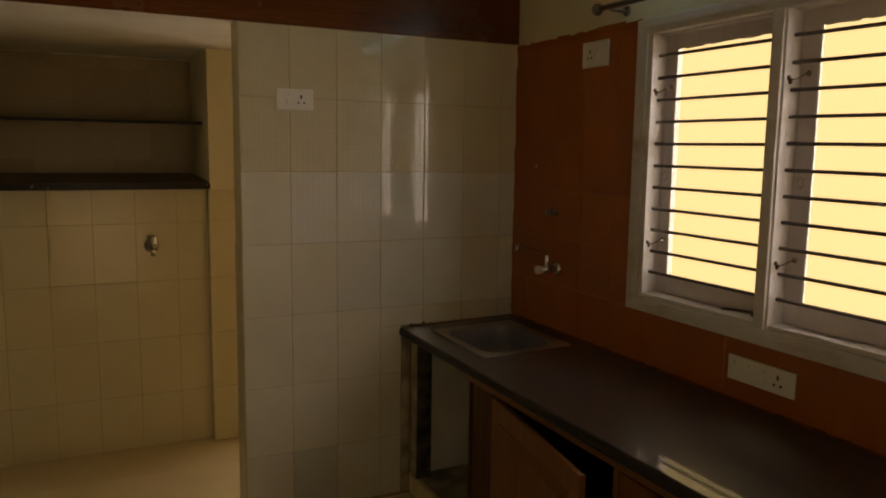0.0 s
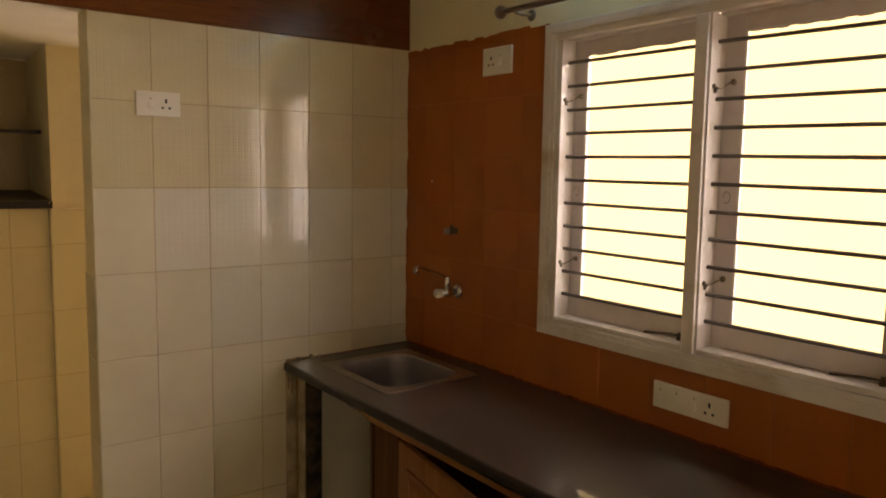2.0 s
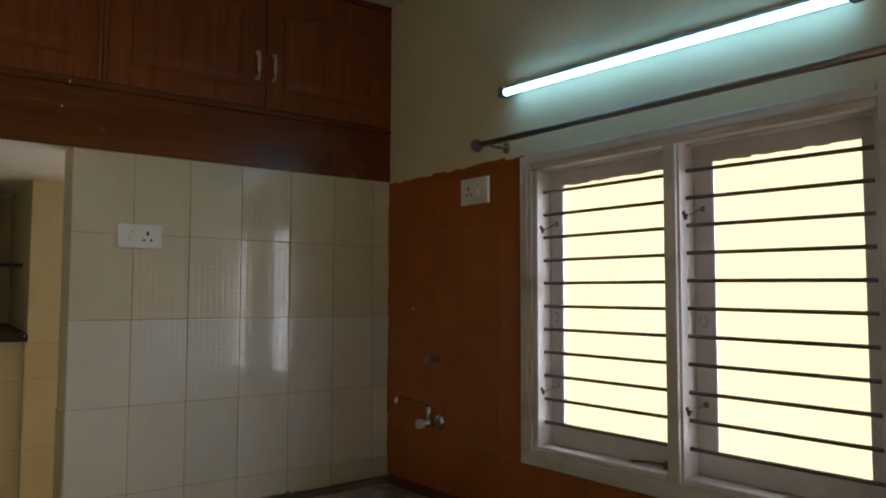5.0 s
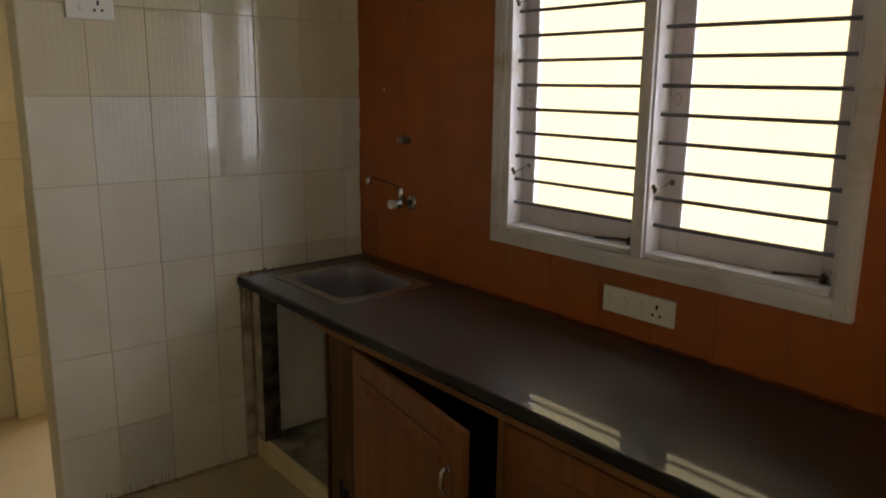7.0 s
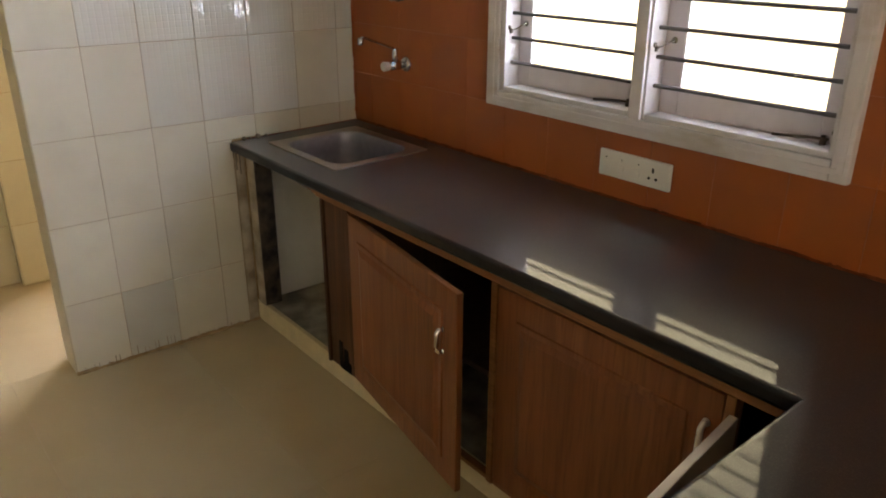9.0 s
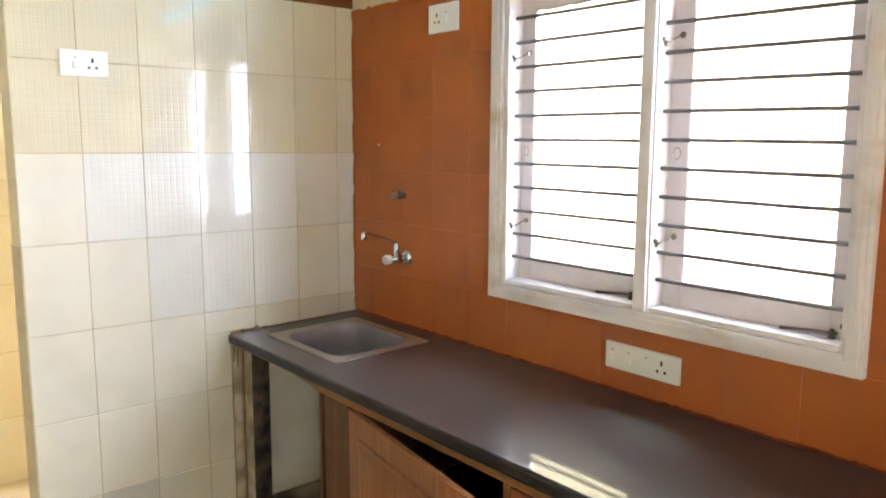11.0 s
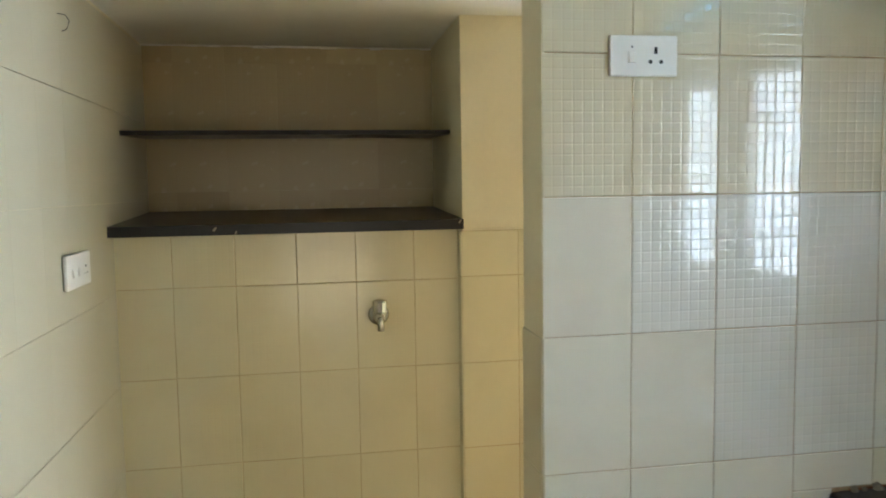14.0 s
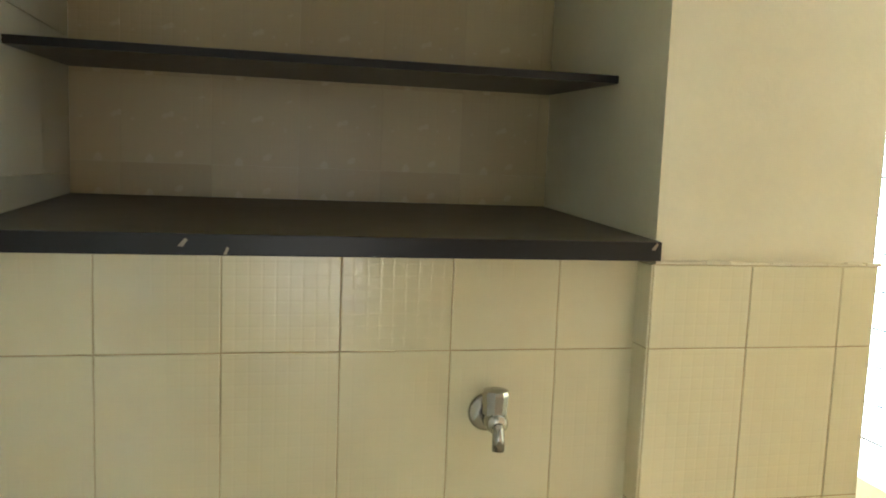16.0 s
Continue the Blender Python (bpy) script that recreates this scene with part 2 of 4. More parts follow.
gb.inputs["Transmission Weight"].default_value = 1.0
gb.inputs["IOR"].default_value = 1.1


# ---- mesh helpers ----
def finish(name, bm, material, smooth=False):
    me = bpy.data.meshes.new(name)
    bmesh.ops.recalc_face_normals(bm, faces=bm.faces[:])
    bm.to_mesh(me)
    bm.free()
    if material:
        me.materials.append(material)
    if smooth:
        for p in me.polygons:
            p.use_smooth = True
    return me


def part(name, bm, material, parent=None, label="", at=None, smooth=False):
    ob = new(name, finish(name, bm, material, smooth))
    if parent:
        ob.parent = parent
    if at is not None:
        ob.matrix_basis = at
    if label:
        tagged(ob, label)
    return ob


def add_box(bm, x0, x1, y0, y1, z0, z1, bev=0.0, seg=2):
    vs = [bm.verts.new((x, y, z)) for x in (x0, x1) for y in (y0, y1) for z in (z0, z1)]
    fs = [bm.faces.new([vs[i] for i in q]) for q in ((0, 1, 3, 2), (4, 6, 7, 5), (0, 4, 5, 1), (2, 3, 7, 6), (0, 2, 6, 4), (1, 5, 7, 3))]
    if bev:
        es = list({e for f in fs for e in f.edges})
        bmesh.ops.bevel(bm, geom=es, offset=bev, segments=seg, affect="EDGES", profile=0.6)
    return bm


def box(x0, x1, y0, y1, z0, z1, bev=0.0, seg=2):
    return add_box(bmesh.new(), x0, x1, y0, y1, z0, z1, bev, seg)


def add_lathe(bm, rings, steps=24, m=None):
    """Rings of (radius, height) turned about z."""
    m = m or Matrix()
    loops = []
    for r, z in rings:
        loops.append([bm.verts.new(m @ Vector((r * math.cos(a), r * math.sin(a), z))) for a in (2 * math.pi * i / steps for i in range(steps))])
    for a, b in zip(loops, loops[1:]):
        for i in range(steps):
            j = (i + 1) % steps
            bm.faces.new((a[i], a[j], b[j], b[i]))
    bm.faces.new(loops[0][::-1])
    bm.faces.new(loops[-1])
    return bm


def add_pipe(bm, pts, r, steps=12):
    """A round pipe along a line of points."""
    pts = [Vector(p) for p in pts]
    loops = []
    for i, p in enumerate(pts):
        d = (pts[min(i + 1, len(pts) - 1)] - pts[max(i - 1, 0)]).normalized()
        u = d.orthogonal().normalized() if abs(d.z) > 0.99 else d.cross(Vector((0, 0, 1))).normalized()
        v = d.cross(u)
        loops.append([bm.verts.new(p + r * (u * math.cos(a) + v * math.sin(a))) for a in (2 * math.pi * k / steps for k in range(steps))])
    for a, b in zip(loops, loops[1:]):
        for i in range(steps):
            j = (i + 1) % steps
            bm.faces.new((a[i], a[j], b[j], b[i]))
    bm.faces.new(loops[0][::-1])
    bm.faces.new(loops[-1])
    return bm


def prism(outline, y0, y1, inset=0.0):
    """An outline of (x, z) stood up between y0 (front) and y1; the front is drawn in by inset."""
    bm = bmesh.new()
    cx = sum(p[0] for p in outline) / len(outline)
    cz = sum(p[1] for p in outline) / len(outline)
    wx = max(p[0] for p in outline) - min(p[0] for p in outline)
    wz = max(p[1] for p in outline) - min(p[1] for p in outline)
    sx, sz = 1 - 2 * inset / wx, 1 - 2 * inset / wz
    back = [bm.verts.new((x, y1, z)) for x, z in outline]
    front = [bm.verts.new((cx + (x - cx) * sx, y0, cz + (z - cz) * sz)) for x, z in outline]
    n = len(outline)
    for i in range(n):
        j = (i + 1) % n
        bm.faces.new((back[i], back[j], front[j], front[i]))
    bm.faces.new(front)
    bm.faces.new(back[::-1])
    return bm


def thing(name, label, category, group="", kind=""):
    return tagged(new(name), label, category, group, kind)


def structure(name, bm, material, label=""):
    ob = part(name, bm, material)
    return tagged(ob, label, "", "", "structure")


TILE_MESHES = {}


def tile_mesh(w, h, d, material, soft_edge=0.0016):
    """A tile that stands in the xz plane, faces -y and has its corner at the origin."""
    key = (round(w, 4), round(h, 4), d, soft_edge, material.name)
    if key not in TILE_MESHES:
        e = soft_edge
        bm = bmesh.new()
        rings = []
        for y, i in ((0, 0), (-d + e, 0), (-d, e)):
            rings.append([bm.verts.new(p) for p in ((i, y, i), (w - i, y, i), (w - i, y, h - i), (i, y, h - i))])
        for a, b in zip(rings, rings[1:]):
            for i in range(4):
                j = (i + 1) % 4
                bm.faces.new((a[i], a[j], b[j], b[i]))
        bm.faces.new(rings[-1])
        TILE_MESHES[key] = finish("tile", bm, material)
    return TILE_MESHES[key]


RNG = random.Random(7)


def lay_tile(parent, u0, u1, v0, v1, wall, material, d=0.006, gap=0.0013, name="tile", side=None, uneven=1.0, soft_edge=0.0016):
    """A tile on a wall: wall(u, v) gives the pose of its lower corner."""
    if u1 - u0 < 0.012 or v1 - v0 < 0.012:
        return None
    side = gap if side is None else side
    ob = new(name, tile_mesh(u1 - u0 - side, v1 - v0 - gap, d, material, soft_edge))
    j = Matrix.Rotation(radians(RNG.uniform(-0.12, 0.12) * uneven), 4, "Z") @ Matrix.Rotation(radians(RNG.uniform(-0.12, 0.12) * uneven), 4, "X")
    ob.parent = parent
    ob.matrix_basis = wall(u0 + side / 2, v0 + gap / 2) @ j @ Matrix.Translation((0, RNG.uniform(-0.0005, 0.0005) * uneven, 0))
    return ob
# ---- plan ----
FLOOR = 0.018
XL, XR = 0.052, 2.446          # left wall, right wall (behind its tiles)
YB, YT = -1.8, 3.369           # back wall, tiled cross wall (behind its tiles)
YN, YR = 4.411, 4.972          # wall under the niche, back of the niche
SOFFIT, CEIL = 2.096, 2.872
GLAZE = 0.006

# ---- the large structure ----
structure("ground", box(-40, 60, -40, 60, -0.5, -0.42), M_CEMENT)
floor = structure("floor", box(XL - 0.2, XR + 0.2, YB - 0.2, 6.05, -0.2, FLOOR - 0.004), M_KERB, "cream floor of large glazed tiles")
structure("ceiling", box(XL - 0.2, XR + 0.2, YB - 0.2, 6.05, CEIL, CEIL + 0.15), M_WHITEWASH, "whitewashed flat ceiling")
wall_left = structure("wall_left", box(XL - 0.2, XL, YB - 0.2, 5.3, FLOOR, CEIL), M_CREAM, "wall of pale cream tiles")
wall_back = structure("wall_back", add_box(add_box(box(XL, 0.35, YB - 0.15, YB, FLOOR, CEIL), 1.35, XR, YB - 0.15, YB, FLOOR, CEIL), 0.35, 1.35, YB - 0.15, YB, 2.03, CEIL), M_CREAM, "cream plastered wall with a doorway")

# right wall with its window opening; orange below, cream above
WY0, WY1, WZ0, WZ1 = 1.325, 2.470, 1.050, 2.040
OR_TOP = 2.072
bm = box(XR, XR + 0.115, YB, WY0, FLOOR, OR_TOP)
add_box(bm, XR, XR + 0.115, WY1, YT + 0.15, FLOOR, OR_TOP)
add_box(bm, XR, XR + 0.115, WY0, WY1, FLOOR, WZ0)
add_box(bm, XR, XR + 0.115, WY0, WY1, WZ1, OR_TOP)
wall_right = structure("wall_right", bm, M_GROUT_ORANGE, "wall of tiles painted deep orange")
structure("wall_right_upper", box(XR - 0.004, XR + 0.115, YB, YT, OR_TOP, CEIL), M_CREAM, "cream plastered upper wall above the orange tiles")
bm = bmesh.new()
r = random.Random(3)
y = YT - 0.002
while y > 2.515:
    w = r.uniform(0.02, 0.06)
    add_box(bm, XR - 0.0075, XR - 0.003, max(y - w, 2.51), y, OR_TOP - 0.02, OR_TOP + r.uniform(0.002, 0.012), 0.001, 1)
    y -= w
structure("paint_edge_trim", bm, M_ORANGE, "uneven top edge of the orange paint")

wall_tiled = structure("wall_tiled", box(1.169, XR, YT - 0.0042, 3.508, FLOOR, SOFFIT), M_GROUT, "cross wall of white and beige glazed tiles")
structure("wall_tiled_end", box(1.163, 1.169, 3.364, 3.506, 1.20, SOFFIT), M_CREAM, "plastered end of the cross wall")
slab = structure("loft_slab", box(XL, XR, 3.372, 5.2, SOFFIT, SOFFIT + 0.09), M_SOFFIT, "whitewashed underside of the loft slab")

wall_niche = structure("wall_niche_lower", box(XL, 1.187, YN - 0.0042, 5.2, FLOOR, 1.380), M_GROUT, "cream tiled wall under the niche")
wall_niche_back = structure("wall_niche_back", box(XL, 1.195, YR, 5.2, 1.380, SOFFIT), M_CREAM, "tiled back of the open niche")
pilaster = structure("wall_pilaster", box(1.193, 1.656, 4.358, 5.2, FLOOR, SOFFIT), M_CREAM, "cream pilaster, tiled up to the shelf")
structure("wall_pilaster_base", box(1.1875, 1.6595, 4.3498, 4.358, FLOOR, 1.374), M_GROUT)
bm = bmesh.new()
x = 1.19
while x < 1.665:
    w = r.uniform(0.015, 0.05)
    add_box(bm, x, min(x + w, 1.665), 4.3475 + r.uniform(-0.001, 0.001), 4.360, 1.3745, 1.3785 + r.uniform(0, 0.003), 0.001, 1)
    x += w
structure("tile_cap_trim", bm, M_CREAM, "rough cement cap over the pilaster tiles")

bm = bmesh.new()
x = XL
while x < 1.19:
    w = r.uniform(0.03, 0.09)
    h = r.uniform(0.004, 0.012)
    add_box(bm, x, min(x + w, 1.193), YR - 0.006 - h * 0.7, YR, SOFFIT - h, SOFFIT - 0.001, 0.002, 1)
    x += w
structure("cement_fillet_trim", bm, M_SOFFIT, "rough white cement fillet under the slab")

# utility bay behind the cross wall, with a barred opening in the outer wall
UY0, UY1, UZ0, UZ1 = 3.95, 5.70, 0.55, 2.00
bm = box(XR, XR + 0.2, YT + 0.15, UY0, FLOOR, CEIL)
add_box(bm, XR, XR + 0.2, UY1, 6.05, FLOOR, CEIL)
add_box(bm, XR, XR + 0.2, UY0, UY1, FLOOR, UZ0)
add_box(bm, XR, XR + 0.2, UY0, UY1, UZ1, CEIL)
structure("wall_utility_right", bm, M_CREAM, "cream wall round a barred opening")
structure("wall_utility_back", box(1.50, XR, 5.90, 6.05, FLOOR, CEIL), M_CREAM, "cream plastered wall")
structure("wall_utility_side", box(1.50, 1.645, 5.20, 5.90, FLOOR, CEIL), M_CREAM, "cream plastered wall")
structure("wall_loft_back", box(XL, 1.50, 5.2, 5.3, SOFFIT, CEIL), M_CREAM)
structure("wall_behind_niche", box(XL - 0.2, 1.193, 5.2, 5.3, FLOOR, SOFFIT), M_CREAM)
grille = thing("window_2", "bright barred utility opening with pale bars", "window", kind="structure")
for i in range(11):
    z = 0.663 + i * 0.128
    part("bar", add_pipe(bmesh.new(), [(XR + 0.06, UY0, z), (XR + 0.06, UY1, z)], 0.005, 8), M_GRILLE, grille)
for y in (UY0, UY1 - 0.04):
    part("frame", box(XR + 0.03, XR + 0.09, y, y + 0.04, UZ0, UZ1, 0.003), M_WINPAINT, grille)

# the neighbour's wall outside, its sunlight put in as glow
structure("backdrop", box(4.1, 4.3, 1.55, 4.45, -0.42, 4.6), M_OUTSIDE, "yellow wall of the neighbouring house, its sunlight put in as glow")
structure("backdrop_sky_south", box(5.0, 5.2, -14, 1.6, -0.42, 8.0), M_SKY_GLOW, "glowing board added in place of bright sky")
structure("backdrop_sky_north", box(5.0, 5.2, 4.8, 16, -0.42, 8.0), M_SKY_GLOW_FAR, "glowing board added in place of bright sky")

# kerb under the cabinets and the rough floor in the open bay
structure("kerb", box(1.905, 1.925, 1.10, 3.362, FLOOR, 0.108, 0.004), M_KERB, "low cream tiled kerb under the counter")
structure("bay_floor", box(1.925, XR, 0.5, 3.362, FLOOR, 0.102), M_DIRTFLOOR, "stained cement floor of the counter bays")
structure("bay_plaster", box(1.9815, XR - 0.001, 3.345, 3.362, 0.103, 0.762), M_BAYWALL, "whitewashed side of the open bay")
# bay back whitened and unseen partition added, to bounce light into the bay
structure("bay_back_plaster", box(2.430, XR - 0.001, 2.593, 3.344, 0.103, 0.762), M_BAYWALL, "whitewashed back of the open bay")
structure("bay_bounce_partition", box(1.946, 2.429, 2.5765, 2.592, 0.103, 0.762), M_BAYWALL, "unseen white partition added to bounce light into the bay")

structure("wall_pier_render", box(1.8625, 1.9015, 3.3555, 3.3645, FLOOR, 0.764, 0.002), M_PIER, "stained bare render between tiles and pier")

# grime along the foot of the cross wall
bm = bmesh.new()
x = 1.158
while x < 1.90:
    w = r.uniform(0.015, 0.05)
    h = r.uniform(0.003, 0.009)
    add_box(bm, x, min(x + w, 1.903), 3.354 - h, 3.3625, FLOOR, FLOOR + h * 1.2, 0.001, 1)
    x += w
structure("grime_trim", bm, M_GROUT, "brown grime along the foot of the tiles")

# dark drips that ran down to the foot of the tiles, and brown ones below the worktop's corner
bm = bmesh.new()
for x0, x1, count, top in ((1.180, 1.330, 6, 0.026), (1.380, 1.550, 8, 0.045), (1.600, 1.850, 4, 0.020)):
    for k in range(count):
        x = x0 + (x1 - x0) * (k + r.uniform(0.1, 0.9)) / count
        w, h = r.uniform(0.0015, 0.004), top * r.uniform(0.35, 1.0)
        add_box(bm, x, x + w, 3.3620, 3.3634, FLOOR + 0.004, FLOOR + 0.004 + h)
structure("drip_stain_trim", bm, M_PIER, "dark drips at the foot of the tiles")
bm = bmesh.new()
for x, z0, z1 in ((1.8650, 0.690, 0.762), (1.8705, 0.722, 0.762), (1.8560, 0.742, 0.764), (1.8800, 0.668, 0.758)):
    add_box(bm, x, x + r.uniform(0.003, 0.006), 3.3535, 3.3560, z0, z1, 0.0008, 1)
structure("rust_drip_trim", bm, M_CEMENT, "brown drips below the worktop's corner")

# grime where the orange tiles meet the worktop
bm = bmesh.new()
y = 0.50
while y < 3.33:
    w = r.uniform(0.008, 0.035)
    h = r.uniform(0.001, 0.005)
    add_box(bm, 2.4385, 2.4415, y, y + w, 0.8150, 0.8195 + h, 0.0008, 1)
    y += w
structure("worktop_grime_trim", bm, M_GRIME, "dark uneven grime along the foot of the orange tiles")

# ragged orange paint where the two tiled walls meet
bm = bmesh.new()
z = 0.83
while z < 2.07:
    h = r.uniform(0.012, 0.05)
    add_box(bm, 2.4375 - r.uniform(0.0, 0.006), 2.4425, 3.3605, 3.3640, z, min(z + h, 2.075), 0.0008, 1)
    z += h
structure("corner_paint_trim", bm, M_GROUT_ORANGE, "ragged orange paint along the corner")

# ---- window ----
FX = 2.417
win = thing("window_1", "white painted twin casement window with horizontal iron bars", "window", kind="structure")
FY0, FY1, FZ0, FZ1 = 1.294, 2.507, 1.020, 2.068


def moulded(y0, y1, z0, z1, parent, name):
    bm = box(FX, 2.452, y0, y1, z0, z1, 0.004)
    # a raised fillet runs along the middle of the face
    if z1 - z0 > y1 - y0:
        c = (y0 + y1) / 2
        add_box(bm, FX - 0.002, FX + 0.002, c - 0.009, c + 0.007, z0 + 0.022, z1 - 0.022, 0.0025)
    else:
        c = (z0 + z1) / 2
        add_box(bm, FX - 0.002, FX + 0.002, y0 - 0.018, y1 + 0.018, c - 0.007, c + 0.009, 0.0025)
    return part(name, bm, M_WINPAINT, parent)


moulded(2.452, FY1, FZ0, FZ1, win, "frame_side")
moulded(FY0, 1.337, FZ0, FZ1, win, "frame_side")
moulded(1.3375, 2.4515, FZ0, 1.070, win, "frame_bottom")
moulded(1.3375, 2.4515, 2.014, FZ1, win, "frame_top")
REVEALS = ((1.349, 1.863), (1.918, 2.427))
SASH_X, BAR_X = 2.487, 2.457
bm = box(FX + 0.006, 2.563, 1.8635, 1.9175, 1.072, 2.0135, 0.003)
add_box(bm, FX - 0.003, FX + 0.010, 1.871, 1.910, 1.0705, 2.0135, 0.003)
part("mullion", bm, M_WINPAINT, win)
part("bead", box(FX + 0.006, 2.563, 2.427, 2.4515, 1.072, 2.0135, 0.003), M_WINPAINT, win)
part("bead", box(FX + 0.006, 2.563, 1.3375, 1.349, 1.072, 2.0135, 0.003), M_WINPAINT, win)


def casement(a, b, left, right):
    """A closed sash between two reveals, its glass, putty and the white bead beside the glass."""
    x0, x1 = SASH_X, SASH_X + 0.016
    bm = box(x0, x1, b - left, b, 1.0885, 2.0092, 0.003)
    add_box(bm, x0, x1, a, a + right, 1.0885, 2.0092, 0.003)
    add_box(bm, x0, x1, a + right, b - left, 1.0885, 1.160, 0.003)
    add_box(bm, x0, x1, a + right, b - left, 1.963, 2.0092, 0.003)
    sash = part("sash", bm, M_SASH, win, "lilac-white painted casement sash")
    pane = part("pane", box(x0 + 0.006, x0 + 0.009, a + right - 0.004, b - left + 0.004, 1.156, 1.967), M_GLASS, sash)
    pane.visible_shadow = False
    part("glazing_bead", box(x0 + 0.001, x0 + 0.005, b - left - 0.005, b - left + 0.001, 1.161, 1.962, 0.001), M_GLAZING, sash)
    pb = bmesh.new()
    yy = a + right
    while yy < b - left:
        w = r.uniform(0.02, 0.05)
        add_box(pb, x0 + 0.001, x0 + 0.005, yy, min(yy + w, b - left), 1.962 - r.uniform(0.001, 0.006), 1.9635)
        yy += w
    part("putty", pb, M_SASH, sash)
    # round stain where a latch once sat
    part("latch_mark", add_pipe(bmesh.new(), [(x0 - 0.0002, b - left * 0.45 + 0.011 * math.cos(k), 1.515 + 0.016 * math.sin(k)) for k in (2 * math.pi * i / 16 for i in range(15))], 0.0009, 5), M_BRASS, sash)


casement(1.350, 1.862, 0.059, 0.053)
casement(1.919, 2.426, 0.050, 0.040)
for y0, y1 in REVEALS:
    part("sill", box(FX + 0.006, 2.575, y0 + 0.0005, y1 - 0.0005, 1.072, 1.088, 0.003), M_WINPAINT, win)
    part("head", box(2.4525, 2.563, y0 + 0.0005, y1 - 0.0005, 2.0095, 2.040, 0.002), M_WINPAINT, win)
    for i in range(11):
        # the bars were let in by hand: the pitch is a little less at one end
        z0, z1 = 1.164 + i * (0.0764 if y0 < 1.5 else 0.0771), 1.164 + i * 0.0775
        part("bar", add_pipe(bmesh.new(), [(BAR_X, y0 - 0.004, z0), (BAR_X, y1 + 0.004, z1)], 0.0058, 10), M_ROD, win)
    # casement stay lying on the sill, a pin at its pivot
    st = bmesh.new()
    add_pipe(st, [(2.474, y0 + 0.028, 1.103), (2.469, y0 + 0.085, 1.101), (2.463, y0 + 0.160, 1.094)], 0.0036, 8)
    add_lathe(st, [(0.008, 0), (0.008, 0.010), (0.005, 0.018), (0.007, 0.022)], 12, pose(2.474, y0 + 0.040, 1.0885))
    part("stay", st, M_BRASS, win, "tarnished casement stay")
    for z in (1.268, 1.812):
        # eye plate with two lobes on the reveal, hook that reaches it from the stile
        hk = bmesh.new()
        add_lathe(hk, [(0.007, 0), (0.007, 0.003), (0.004, 0.005)], 10, pose(2.440, y1 - 0.0005, z + 0.006, 90, 0, 0))
        add_lathe(hk, [(0.007, 0), (0.007, 0.003), (0.004, 0.005)], 10, pose(2.447, y1 - 0.0005, z - 0.006, 90, 0, 0))
        add_lathe(hk, [(0.004, 0), (0.005, 0.006), (0.003, 0.011)], 10, pose(2.443, y1 - 0.001, z, 90, 0, 0))
        part("eye_plate", hk, M_BRASS, win, "small tarnished eye plate")
        hk = bmesh.new()
        add_lathe(hk, [(0.009, 0), (0.009, 0.003), (0.004, 0.005), (0.003, 0.009)], 12, pose(SASH_X, y1 - 0.030, z + 0.018, 0, -90, 0))
        add_pipe(hk, [(SASH_X - 0.009, y1 - 0.030, z + 0.018), (SASH_X - 0.016, y1 - 0.022, z + 0.012), (2.458, y1 - 0.012, z + 0.002), (2.449, y1 - 0.008, z)], 0.0022, 8)
        part("hook", hk, M_DULL, win, "small dull metal hook")
bolt = add_lathe(bmesh.new(), [(0.009, 0), (0.009, 0.003), (0.006, 0.008), (0.002, 0.009)], 12, pose(SASH_X, 1.368, 1.118, 0, -90, 0))
part("bolt", bolt, M_BRASS, win, "tarnished bolt end")

# ---- loft cabinets ----
def arch_outline(w, h, rise, steps=14):
    """A panel outline with a cathedral-arched head, from (0, 0)."""
    pts = [(0, 0), (w, 0)]
    for i in range(steps + 1):
        u = i / steps
        s = math.sin(math.pi * u)
        pts.append((w * (1 - u), h - rise + rise * s * s))
    return pts


def pull(parent, m, material=M_CHROME, span=0.095, name="handle", label="chrome bow handle"):
    bm = bmesh.new()
    pts = [(0, 0.0, 0.002), (0, -0.012, 0.002), (0, -0.019, 0.010), (0, -0.020, span * 0.3), (0, -0.020, span * 0.7), (0, -0.019, span - 0.010), (0, -0.012, span - 0.002), (0, 0.0, span - 0.002)]
    add_pipe(bm, pts, 0.0068, 10)
    add_lathe(bm, [(0.009, 0), (0.009, 0.003)], 12, pose(0, 0, 0.002, 90))
    add_lathe(bm, [(0.009, 0), (0.009, 0.003)], 12, pose(0, 0, span - 0.002, 90))
    return part(name, bm, material, parent, label, m, True)


def panel_door(name, w, h, material, parent, m, handle_at, arch=True, margin=0.062, handle_span=0.095, handle_metal=M_CHROME):
    """A framed door: slab, groove and raised panel, bow handle; hinge edge at the origin, faces -y."""
    d = part(name, box(0, w, -0.009, 0.009, 0, h, 0.0025), material, parent, "", m)
    pw, ph = w - 2 * margin, h - 2 * margin
    rise = 0.055 if arch else 0.0
    out = arch_outline(pw, ph, rise) if arch else [(0, 0), (pw, 0), (pw, ph), (0, ph)]
    bead = prism(out, -0.0135, -0.008, 0.003)
    part("bead", bead, material, d, "", pose(margin, 0, margin))
    k = 0.016
    inner = arch_outline(pw - 2 * k, ph - 2 * k, rise) if arch else [(0, 0), (pw - 2 * k, 0), (pw - 2 * k, ph - 2 * k), (0, ph - 2 * k)]
    part("panel", prism(inner, -0.0190, -0.0130, 0.020), material, d, "", pose(margin + k, 0, margin + k))
    pull(d, pose(handle_at[0], -0.009, handle_at[1]), handle_metal, handle_span)
    return d


